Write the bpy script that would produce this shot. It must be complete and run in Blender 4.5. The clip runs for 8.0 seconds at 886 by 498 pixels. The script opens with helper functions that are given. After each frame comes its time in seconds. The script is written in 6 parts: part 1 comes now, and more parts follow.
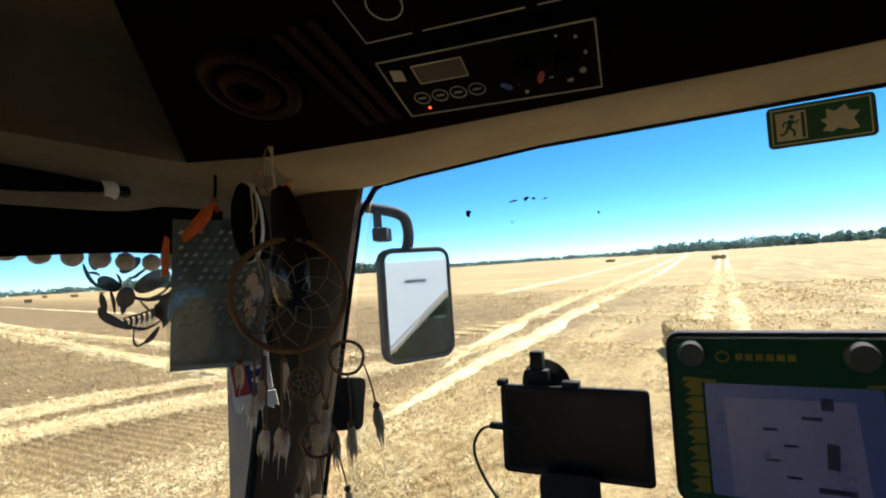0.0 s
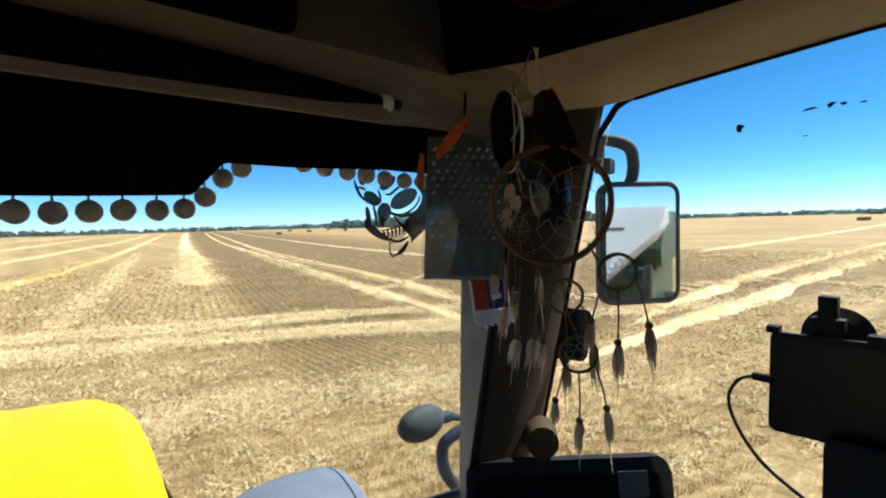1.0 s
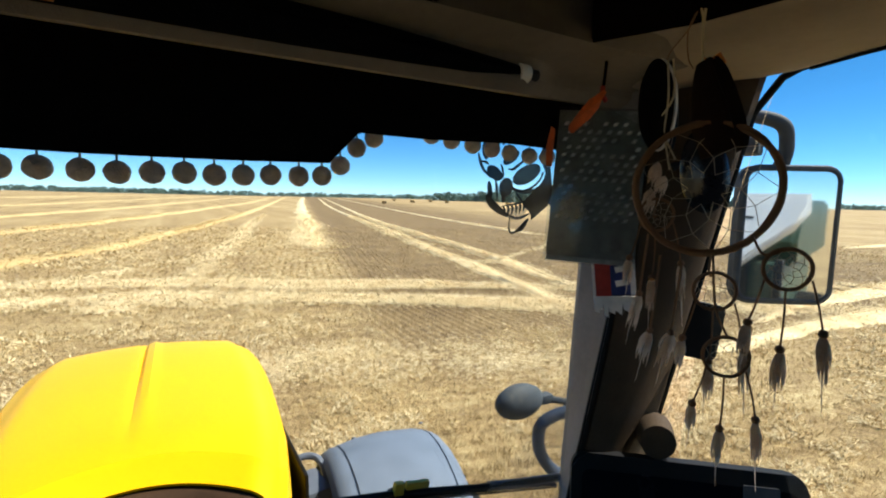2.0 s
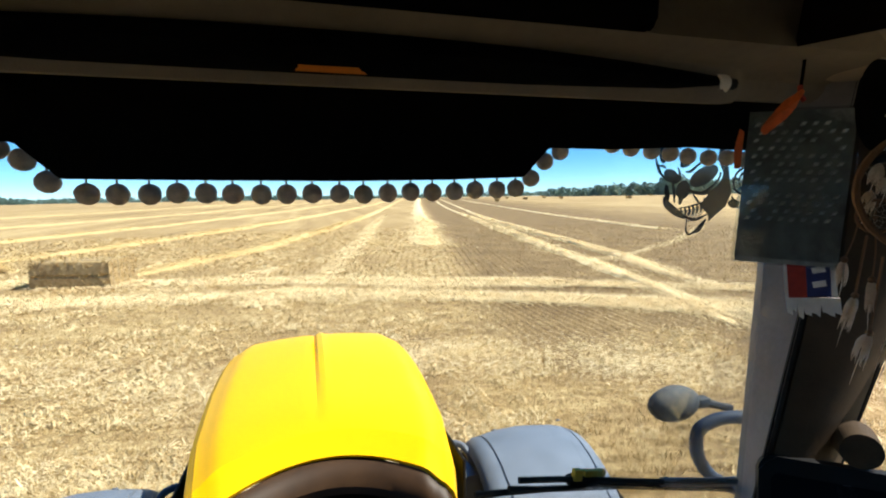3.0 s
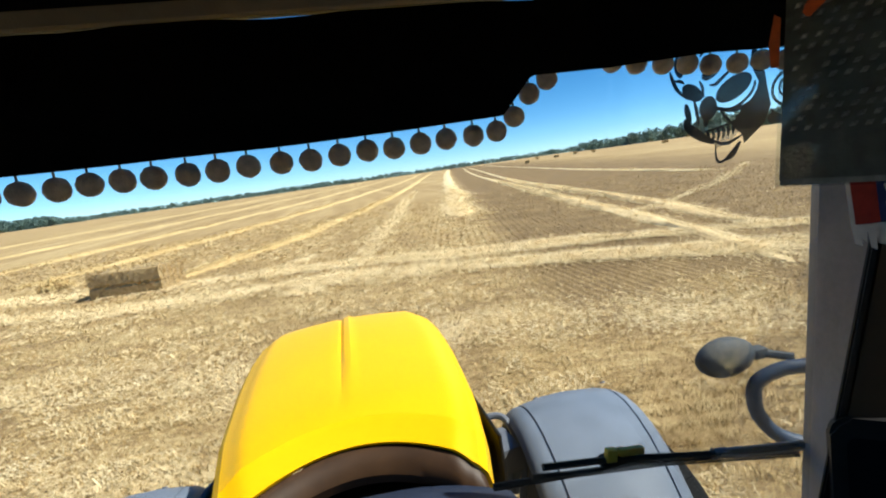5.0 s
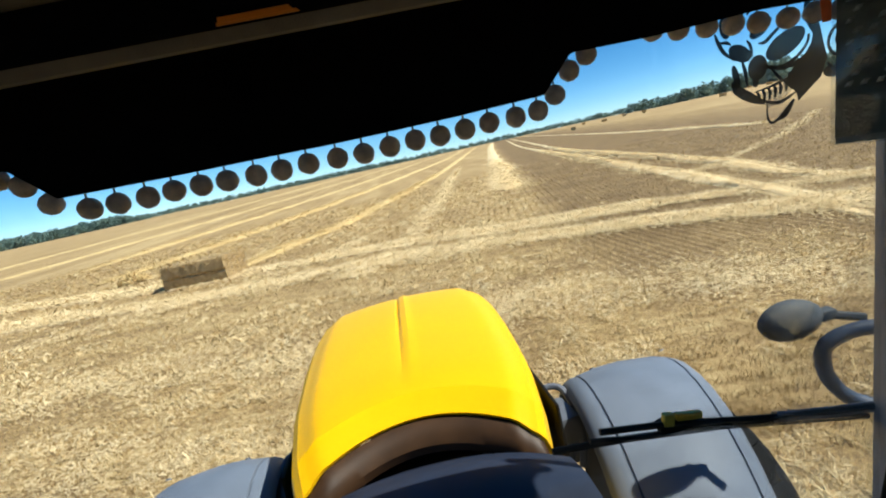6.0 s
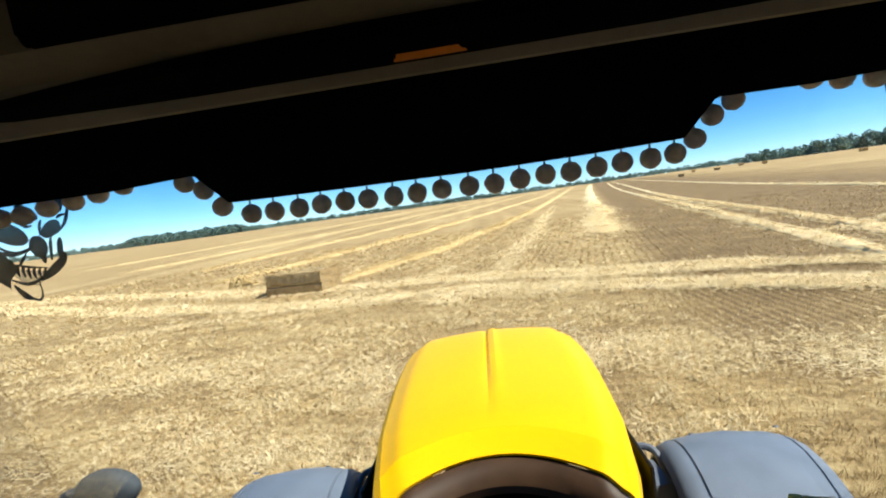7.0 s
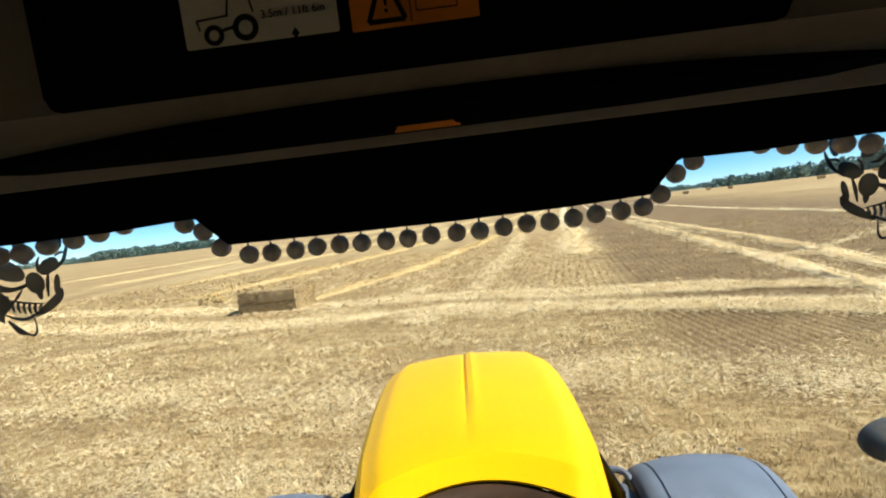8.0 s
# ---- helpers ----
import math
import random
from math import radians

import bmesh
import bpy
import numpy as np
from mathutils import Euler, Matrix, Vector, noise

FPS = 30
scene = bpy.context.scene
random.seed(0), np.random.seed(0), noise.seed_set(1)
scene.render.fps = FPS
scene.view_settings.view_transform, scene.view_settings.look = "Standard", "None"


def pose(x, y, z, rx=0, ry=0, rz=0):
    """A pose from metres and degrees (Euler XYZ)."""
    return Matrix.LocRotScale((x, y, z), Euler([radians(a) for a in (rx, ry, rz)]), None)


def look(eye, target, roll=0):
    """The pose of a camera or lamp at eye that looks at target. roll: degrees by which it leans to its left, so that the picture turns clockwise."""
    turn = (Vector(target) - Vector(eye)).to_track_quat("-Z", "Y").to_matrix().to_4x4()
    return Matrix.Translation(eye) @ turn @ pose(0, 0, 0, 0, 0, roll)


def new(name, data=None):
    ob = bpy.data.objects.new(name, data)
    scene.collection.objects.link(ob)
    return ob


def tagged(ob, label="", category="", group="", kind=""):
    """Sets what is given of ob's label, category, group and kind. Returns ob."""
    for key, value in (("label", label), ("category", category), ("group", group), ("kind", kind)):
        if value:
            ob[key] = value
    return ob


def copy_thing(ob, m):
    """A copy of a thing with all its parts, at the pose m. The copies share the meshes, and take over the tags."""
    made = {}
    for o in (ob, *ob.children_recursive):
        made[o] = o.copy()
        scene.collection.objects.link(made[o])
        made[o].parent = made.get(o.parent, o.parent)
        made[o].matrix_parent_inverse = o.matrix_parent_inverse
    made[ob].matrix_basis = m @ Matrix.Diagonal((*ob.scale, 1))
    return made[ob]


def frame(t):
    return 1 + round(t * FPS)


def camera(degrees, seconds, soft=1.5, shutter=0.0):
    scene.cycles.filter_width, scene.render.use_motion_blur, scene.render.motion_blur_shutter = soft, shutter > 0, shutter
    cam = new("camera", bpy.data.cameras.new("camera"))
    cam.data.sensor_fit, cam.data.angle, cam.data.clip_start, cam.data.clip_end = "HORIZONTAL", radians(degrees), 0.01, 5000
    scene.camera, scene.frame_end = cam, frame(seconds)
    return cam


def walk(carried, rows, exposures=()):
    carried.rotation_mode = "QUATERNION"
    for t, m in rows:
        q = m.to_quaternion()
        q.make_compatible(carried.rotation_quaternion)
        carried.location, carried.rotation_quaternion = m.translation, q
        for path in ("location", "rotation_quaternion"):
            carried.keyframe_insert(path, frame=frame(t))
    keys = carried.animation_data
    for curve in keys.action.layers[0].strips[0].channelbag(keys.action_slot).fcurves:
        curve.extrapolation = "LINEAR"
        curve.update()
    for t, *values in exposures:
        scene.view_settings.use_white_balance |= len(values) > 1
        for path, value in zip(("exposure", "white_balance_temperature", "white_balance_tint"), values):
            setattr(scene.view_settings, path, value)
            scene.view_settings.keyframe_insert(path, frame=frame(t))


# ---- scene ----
cam = camera(85.5, 8.0, soft=2.0)
PATH = [
    (0, (0.186, -0.115, 2.654), (1.967, 0.792, 2.731), -3.9),
    (0.5, (0.177, 0.037, 2.609), (1.77, 1.245, 2.675), 0.1),
    (1, (0.154, -0.015, 2.611), (1.46, 1.496, 2.51), -1.6),
    (1.2, (0.108, -0.028, 2.638), (1.329, 1.553, 2.541), -1.2),
    (2.3, (0.137, 0.032, 2.607), (0.976, 1.83, 2.353), -0.1),
    (2.5, (0.116, 0.03, 2.61), (0.849, 1.873, 2.35), -1.8),
    (3, (-0.021, -0.009, 2.632), (0.513, 1.906, 2.417), -0.9),
    (3.5, (0.078, -0.034, 2.628), (0.368, 1.935, 2.433), -3.7),
    (4, (0.049, -0.023, 2.63), (0.484, 1.923, 2.469), -4.6),
    (4.5, (0.109, 0.065, 2.606), (0.525, 2.004, 2.347), -5.7),
    (5.8, (0.076, 0.102, 2.6), (0.334, 2.05, 2.226), -13.1),
    (6, (0.091, 0.058, 2.615), (0.248, 2.015, 2.231), -12.4),
    (6.5, (-0.023, -0.005, 2.638), (0.006, 1.981, 2.4), -9.8),
    (7, (0.04, 0.04, 2.619), (-0.135, 2.023, 2.432), -7.8),
    (7.5, (0.044, -0.048, 2.639), (-0.058, 1.946, 2.516), -8.7),
    (8, (0.029, -0.01, 2.665), (-0.038, 1.985, 2.54), -6.8),
]
EXPOSURES = [(0, 1.28), (0.5, 1.3), (1.0, 1.0), (2.5, 0.96), (3.0, 1.06), (4.0, 1.05), (4.5, 0.92), (6.0, 0.68), (6.5, 0.9), (7.0, 0.88), (8.0, 0.79)]
walk(cam, [(t, look(eye, target, roll)) for t, eye, target, roll in PATH], EXPOSURES)


# ---- world, sun, exposure ----
SUN_AZ, SUN_EL = radians(108), radians(52)
world = bpy.data.worlds.new("sky_world")
scene.world = world
world.use_nodes = True
wn = world.node_tree.nodes
sky = wn.new("ShaderNodeTexSky")
sky.sky_type = "NISHITA"
sky.sun_disc = False
sky.sun_elevation, sky.sun_rotation = SUN_EL, SUN_AZ
sky.altitude = 2000
sky.air_density, sky.dust_density, sky.ozone_density = 0.62, 0.0, 4.5
wn["Background"].inputs[1].default_value = 0.104
rich = wn.new("ShaderNodeHueSaturation")
rich.inputs["Hue"].default_value, rich.inputs["Saturation"].default_value = 0.492, 1.24
world.node_tree.links.new(sky.outputs[0], rich.inputs["Color"])
world.node_tree.links.new(rich.outputs[0], wn["Background"].inputs[0])
sun_dir = Vector((math.sin(SUN_AZ) * math.cos(SUN_EL), math.cos(SUN_AZ) * math.cos(SUN_EL), math.sin(SUN_EL)))
sun = new("sun", bpy.data.lights.new("sun", "SUN"))
sun.data.energy, sun.data.angle, sun.data.color = 4.6, radians(0.5), (1.0, 0.96, 0.90)
sun.matrix_world = look(sun_dir * 50, (0, 0, 0))


# ---- materials ----
def mat(name, col, rough=0.6, metal=0.0, var=0.15, scale=20.0, bump=0.1, bscale=120.0, coat=0.0, second=None, spec=0.5):
    """A node material: a colour with variation at two scales, and fine relief."""
    m = bpy.data.materials.new(name)
    m.use_nodes = True
    n, l = m.node_tree.nodes, m.node_tree.links
    b = n["Principled BSDF"]
    b.inputs["Metallic"].default_value = metal
    b.inputs["Coat Weight"].default_value = coat
    b.inputs["Specular IOR Level"].default_value = spec
    co = n.new("ShaderNodeTexCoord")
    n1, n2 = n.new("ShaderNodeTexNoise"), n.new("ShaderNodeTexNoise")
    n1.inputs["Scale"].default_value, n1.inputs["Detail"].default_value = scale, 5
    n2.inputs["Scale"].default_value, n2.inputs["Detail"].default_value = scale * 9, 3
    mx = n.new("ShaderNodeMix")
    mx.data_type = "RGBA"
    dark = second or tuple(c * (1 - var) for c in col)
    mx.inputs[6].default_value = (*dark, 1)
    mx.inputs[7].default_value = (*(min(1, c * (1 + (0 if second else var))) for c in col), 1)
    ad = n.new("ShaderNodeMath")
    ad.operation = "MULTIPLY_ADD"
    ad.inputs[1].default_value, ad.inputs[2].default_value = 0.4, -0.2
    sm = n.new("ShaderNodeMath")
    for k in (n1, n2):
        l.new(co.outputs["Object"], k.inputs["Vector"])
    l.new(n2.outputs[0], ad.inputs[0])
    l.new(n1.outputs[0], sm.inputs[0])
    l.new(ad.outputs[0], sm.inputs[1])
    rp = n.new("ShaderNodeMapRange")
    rp.inputs[1].default_value, rp.inputs[2].default_value = 0.3, 0.7
    l.new(sm.outputs[0], rp.inputs[0])
    l.new(rp.outputs[0], mx.inputs[0])
    l.new(mx.outputs[2], b.inputs["Base Color"])
    rr = n.new("ShaderNodeMapRange")
    rr.inputs[3].default_value, rr.inputs[4].default_value = max(0.02, rough - 0.08), min(1, rough + 0.08)
    l.new(n1.outputs[0], rr.inputs[0])
    l.new(rr.outputs[0], b.inputs["Roughness"])
    if bump:
        n3, bp = n.new("ShaderNodeTexNoise"), n.new("ShaderNodeBump")
        n3.inputs["Scale"].default_value, n3.inputs["Detail"].default_value = bscale, 4
        bp.inputs["Strength"].default_value, bp.inputs["Distance"].default_value = bump, 0.004
        l.new(co.outputs["Object"], n3.inputs["Vector"])
        l.new(n3.outputs[0], bp.inputs["Height"])
        l.new(bp.outputs[0], b.inputs["Normal"])
    return m


def glass_mat(name, tint=(0.93, 0.96, 0.95), gloss=0.35):
    """A thin pane: clear, with a faint reflection that grows at a slant."""
    m = bpy.data.materials.new(name)
    m.use_nodes = True
    n, l = m.node_tree.nodes, m.node_tree.links
    n.remove(n["Principled BSDF"])
    tr, gl, mx, fr, mu = (n.new("ShaderNode" + k) for k in ("BsdfTransparent", "BsdfGlossy", "MixShader", "Fresnel", "Math"))
    tr.inputs[0].default_value = (*tint, 1)
    gl.inputs[0].default_value, gl.inputs[1].default_value = (1, 1, 1, 1), 0.02
    mu.operation, mu.inputs[1].default_value = "MULTIPLY", gloss
    fr.inputs[0].default_value = 1.45
    l.new(fr.outputs[0], mu.inputs[0])
    l.new(mu.outputs[0], mx.inputs[0])
    l.new(tr.outputs[0], mx.inputs[1])
    l.new(gl.outputs[0], mx.inputs[2])
    l.new(mx.outputs[0], n["Material Output"].inputs[0])
    return m


def glow_mat(name, col, strength):
    m = mat(name, tuple(c * 0.3 for c in col), 0.3, bump=0)
    b = m.node_tree.nodes["Principled BSDF"]
    b.inputs["Emission Color"].default_value, b.inputs["Emission Strength"].default_value = (*col, 1), strength
    return m


M = {
    "yellow": mat("yellow_paint", (0.90, 0.475, 0.004), 0.34, spec=0.05, var=0.04, scale=3, bump=0.02, coat=0.045),
    "black": mat("black_plastic", (0.010, 0.010, 0.010), 0.6, var=0.3, spec=0.2),
    "black_soft": mat("black_cloth", (0.004, 0.004, 0.004), 0.95, spec=0.03, var=0.3, bump=0.3, bscale=600),
    # rail and liner are the same lining, in a lit and a shaded tone
    "rail": mat("lit_lining_beige", (0.30, 0.245, 0.18), 0.85, var=0.1, scale=8, bump=0.2, bscale=500),
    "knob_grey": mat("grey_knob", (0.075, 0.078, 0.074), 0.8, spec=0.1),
    "liner": mat("shaded_lining_grey_beige", (0.175, 0.151, 0.12), 0.9, spec=0.15, var=0.12, scale=8, bump=0.25, bscale=500),
    "trim": mat("brown_grey_trim", (0.058, 0.039, 0.022), 0.75, spec=0.2, var=0.15, bump=0.2, bscale=300),
    "seal": mat("grey_pillar_seal", (0.2, 0.18, 0.17), 0.7, var=0.15, scale=10),
    "grey": mat("grey_fender_plastic", (0.16, 0.188, 0.235), 0.55, spec=0.3, var=0.12, scale=6, bump=0.08, bscale=200),
    "cowl": mat("dark_blue_grey_cowl", (0.02, 0.028, 0.05), 0.6, spec=0.2, var=0.2, scale=8),
    "tube": mat("dark_blue_grey_tube", (0.035, 0.05, 0.08), 0.5, var=0.2, scale=12),
    "clip": mat("yellow_clip", (0.55, 0.36, 0.03), 0.5, var=0.15, scale=30),
    "grey_dark": mat("dark_grey_plastic", (0.065, 0.073, 0.08), 0.7, spec=0.25, var=0.2),
    "steel": mat("grey_painted_steel", (0.15, 0.16, 0.185), 0.4, metal=0.2, var=0.15),
    "rubber": mat("black_rubber", (0.012, 0.012, 0.012), 0.8, var=0.3, spec=0.15),
    "orange": mat("orange_plastic", (0.7, 0.22, 0.02), 0.45, var=0.1),
    "white": mat("white_plastic", (0.7, 0.68, 0.63), 0.5, var=0.08),
    "pom": mat("greyish_fluff", (0.62, 0.52, 0.42), 1.0, var=0.25, scale=60, bump=0.9, bscale=500),
    "straw": mat("straw", (0.70, 0.52, 0.25), 0.8, spec=0.15, scale=1.2, second=(0.46, 0.30, 0.12), bump=0),
    "straw_gold": mat("golden_straw", (0.75, 0.56, 0.27), 0.8, spec=0.15, scale=0.9, second=(0.57, 0.40, 0.17), bump=0.3, bscale=30),
    "straw_pale": mat("pale_straw", (0.88, 0.71, 0.42), 0.8, spec=0.15, scale=1.6, second=(0.68, 0.50, 0.25), bump=0.2, bscale=30),
    "straw_row": mat("windrow_straw", (0.90, 0.73, 0.44), 0.8, spec=0.15, scale=1.6, second=(0.72, 0.54, 0.28), bump=0.3, bscale=30),
    "stalk": mat("stubble_stalk", (0.52, 0.36, 0.15), 0.7, scale=0.8, second=(0.36, 0.235, 0.09), bump=0),
    "bale": mat("pressed_straw", (0.58, 0.43, 0.23), 0.85, spec=0.1, scale=12, second=(0.33, 0.22, 0.1), bump=1.0, bscale=25),
    # brown that paints shade onto the yellow hood's rear bevel
    "rim": mat("shaded_hood_brown", (0.05, 0.023, 0.009), 0.5, spec=0.3, var=0.3, scale=8, bump=0.05),
    # leaf green paled and blued: the haze of distance is in the colour
    "leaf": mat("hazed_foliage", (0.17, 0.25, 0.21), 0.95, spec=0.1, scale=0.05, second=(0.12, 0.185, 0.165), bump=0),
    "bark": mat("bark", (0.10, 0.07, 0.05), 0.9),
    "leather": mat("brown_suede", (0.15, 0.075, 0.032), 0.9, scale=60, bump=0.5, bscale=500),
    "feather": mat("pale_feather", (0.76, 0.66, 0.55), 0.9, second=(0.50, 0.37, 0.26), scale=40, bump=0.3),
    "thread": mat("pale_thread", (0.5, 0.42, 0.28), 0.9, bump=0),
    "web": mat("web_thread", (0.30, 0.25, 0.18), 0.9, bump=0),
    "orange_cloth": mat("orange_ribbon", (0.65, 0.12, 0.02), 0.7, var=0.2, scale=80),
    "red": mat("red_cloth", (0.32, 0.03, 0.02), 0.85, var=0.2, scale=60),
    "blue": mat("blue_cloth", (0.02, 0.03, 0.12), 0.85, var=0.2, scale=60),
    "white_cloth": mat("white_cloth", (0.65, 0.62, 0.58), 0.9, var=0.12, scale=60),
    "stud": mat("bright_foil", (0.72, 0.74, 0.72), 0.4, metal=0.2),
    "shoe_brown": mat("dark_brown_leather", (0.010, 0.005, 0.003), 0.8, spec=0.1, var=0.3, scale=60),
    "fob": mat("dark_glossy_fob", (0.012, 0.014, 0.02), 0.25, var=0.3, scale=40),
    "card": mat("grey_pressed_foil", (0.21, 0.225, 0.21), 0.5, metal=0.1, var=0.3, scale=50, bump=0.4, bscale=200),
    "green": mat("green_plastic", (0.009, 0.05, 0.021), 0.6, spec=0.12, var=0.15),
    "yellow_mark": mat("yellow_marking", (0.20, 0.16, 0.025), 0.6, spec=0.2),
    "line": mat("pale_print", (0.34, 0.33, 0.31), 0.6, bump=0),
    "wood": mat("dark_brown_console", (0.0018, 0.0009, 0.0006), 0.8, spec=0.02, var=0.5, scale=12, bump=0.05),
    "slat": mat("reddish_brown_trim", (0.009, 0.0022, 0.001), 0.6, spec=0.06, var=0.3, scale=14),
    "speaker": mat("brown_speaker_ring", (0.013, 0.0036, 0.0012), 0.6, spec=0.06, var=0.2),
    "label_white": mat("label_paper", (0.62, 0.58, 0.48), 0.7, var=0.06),
    "sign_green": mat("sign_green", (0.01, 0.10, 0.05), 0.5),
    "baler_white": mat("white_painted_sheet", (0.78, 0.77, 0.73), 0.4, var=0.04, scale=2),
    "baler_green": mat("green_painted_sheet", (0.025, 0.06, 0.04), 0.4, var=0.1, scale=2),
    "screen": glow_mat("lit_screen", (0.10, 0.15, 0.45), 0.02),
    "screen_ink": mat("dark_blue_screen_mark", (0.012, 0.014, 0.05), 0.5, bump=0),
    "page": glow_mat("lit_page", (0.22, 0.22, 0.46), 0.028),
    "panel": mat("matt_black_panel", (0.0025, 0.0025, 0.003), 0.8, spec=0.04, var=0.3, bump=0.05),
    "screen_dark": mat("dark_screen", (0.006, 0.006, 0.008), 0.25, bump=0, var=0.1, spec=0.12),
    "led": glow_mat("red_lamp", (1.0, 0.06, 0.02), 1.5),
    "blue_mark": mat("blue_marking", (0.02, 0.07, 0.4), 0.5, bump=0),
    "red_mark": mat("red_marking", (0.4, 0.02, 0.02), 0.5, bump=0),
    "lcd": mat("brownish_display", (0.04, 0.03, 0.026), 0.3, bump=0),
    "glass": glass_mat("window_glass"),
    "film": glass_mat("clear_plastic_film", (0.86, 0.88, 0.88), 0.45),
}
mm = bpy.data.materials.new("mirror_glass")
mm.use_nodes = True
mb = mm.node_tree.nodes["Principled BSDF"]
mb.inputs["Metallic"].default_value, mb.inputs["Roughness"].default_value = 1.0, 0.03
mb.inputs["Base Color"].default_value = (0.86, 0.88, 0.89, 1)
M["mirror"] = mm


def print_mat(name, col, clear):
    """Thin printed window film that lets a share of the light through."""
    m = mat(name, col, 0.8, var=0.2, spec=0.1, bump=0)
    n, l = m.node_tree.nodes, m.node_tree.links
    tr, mx = n.new("ShaderNodeBsdfTransparent"), n.new("ShaderNodeMixShader")
    mx.inputs[0].default_value = clear
    l.new(n["Principled BSDF"].outputs[0], mx.inputs[1])
    l.new(tr.outputs[0], mx.inputs[2])
    l.new(mx.outputs[0], n["Material Output"].inputs[0])
    return m


def let_through(m, share):
    """Lets a share of the light shine through thin straw or down."""
    n, l = m.node_tree.nodes, m.node_tree.links
    b = n["Principled BSDF"]
    tr, mx = n.new("ShaderNodeBsdfTranslucent"), n.new("ShaderNodeMixShader")
    mx.inputs[0].default_value = share
    l.new(b.inputs["Base Color"].links[0].from_socket, tr.inputs[0])
    l.new(b.outputs[0], mx.inputs[1])
    l.new(tr.outputs[0], mx.inputs[2])
    l.new(mx.outputs[0], n["Material Output"].inputs[0])


def piece_by_piece(m, low, high):
    """Each loose piece takes a tone of its own."""
    n, l = m.node_tree.nodes, m.node_tree.links
    b = n["Principled BSDF"]
    geo, rg, hs = n.new("ShaderNodeNewGeometry"), n.new("ShaderNodeMapRange"), n.new("ShaderNodeHueSaturation")
    rg.inputs[3].default_value, rg.inputs[4].default_value = low, high
    l.new(geo.outputs["Random Per Island"], rg.inputs[0])
    l.new(rg.outputs[0], hs.inputs["Value"])
    l.new(b.inputs["Base Color"].links[0].from_socket, hs.inputs["Color"])
    l.new(hs.outputs[0], b.inputs["Base Color"])


for k in ("straw", "straw_pale", "stalk"):
    piece_by_piece(M[k], 0.66, 1.2)
for k, share in (("straw", 0.15), ("stalk", 0.25), ("feather", 0.6), ("leaf", 0.25)):
    let_through(M[k], share)
M["skull"] = print_mat("dark_film_print", (0.05, 0.06, 0.08), 0.14)
M["skull_white"] = print_mat("pale_film_print", (0.7, 0.72, 0.75), 0.72)

ROW_AZ = radians(12.7)


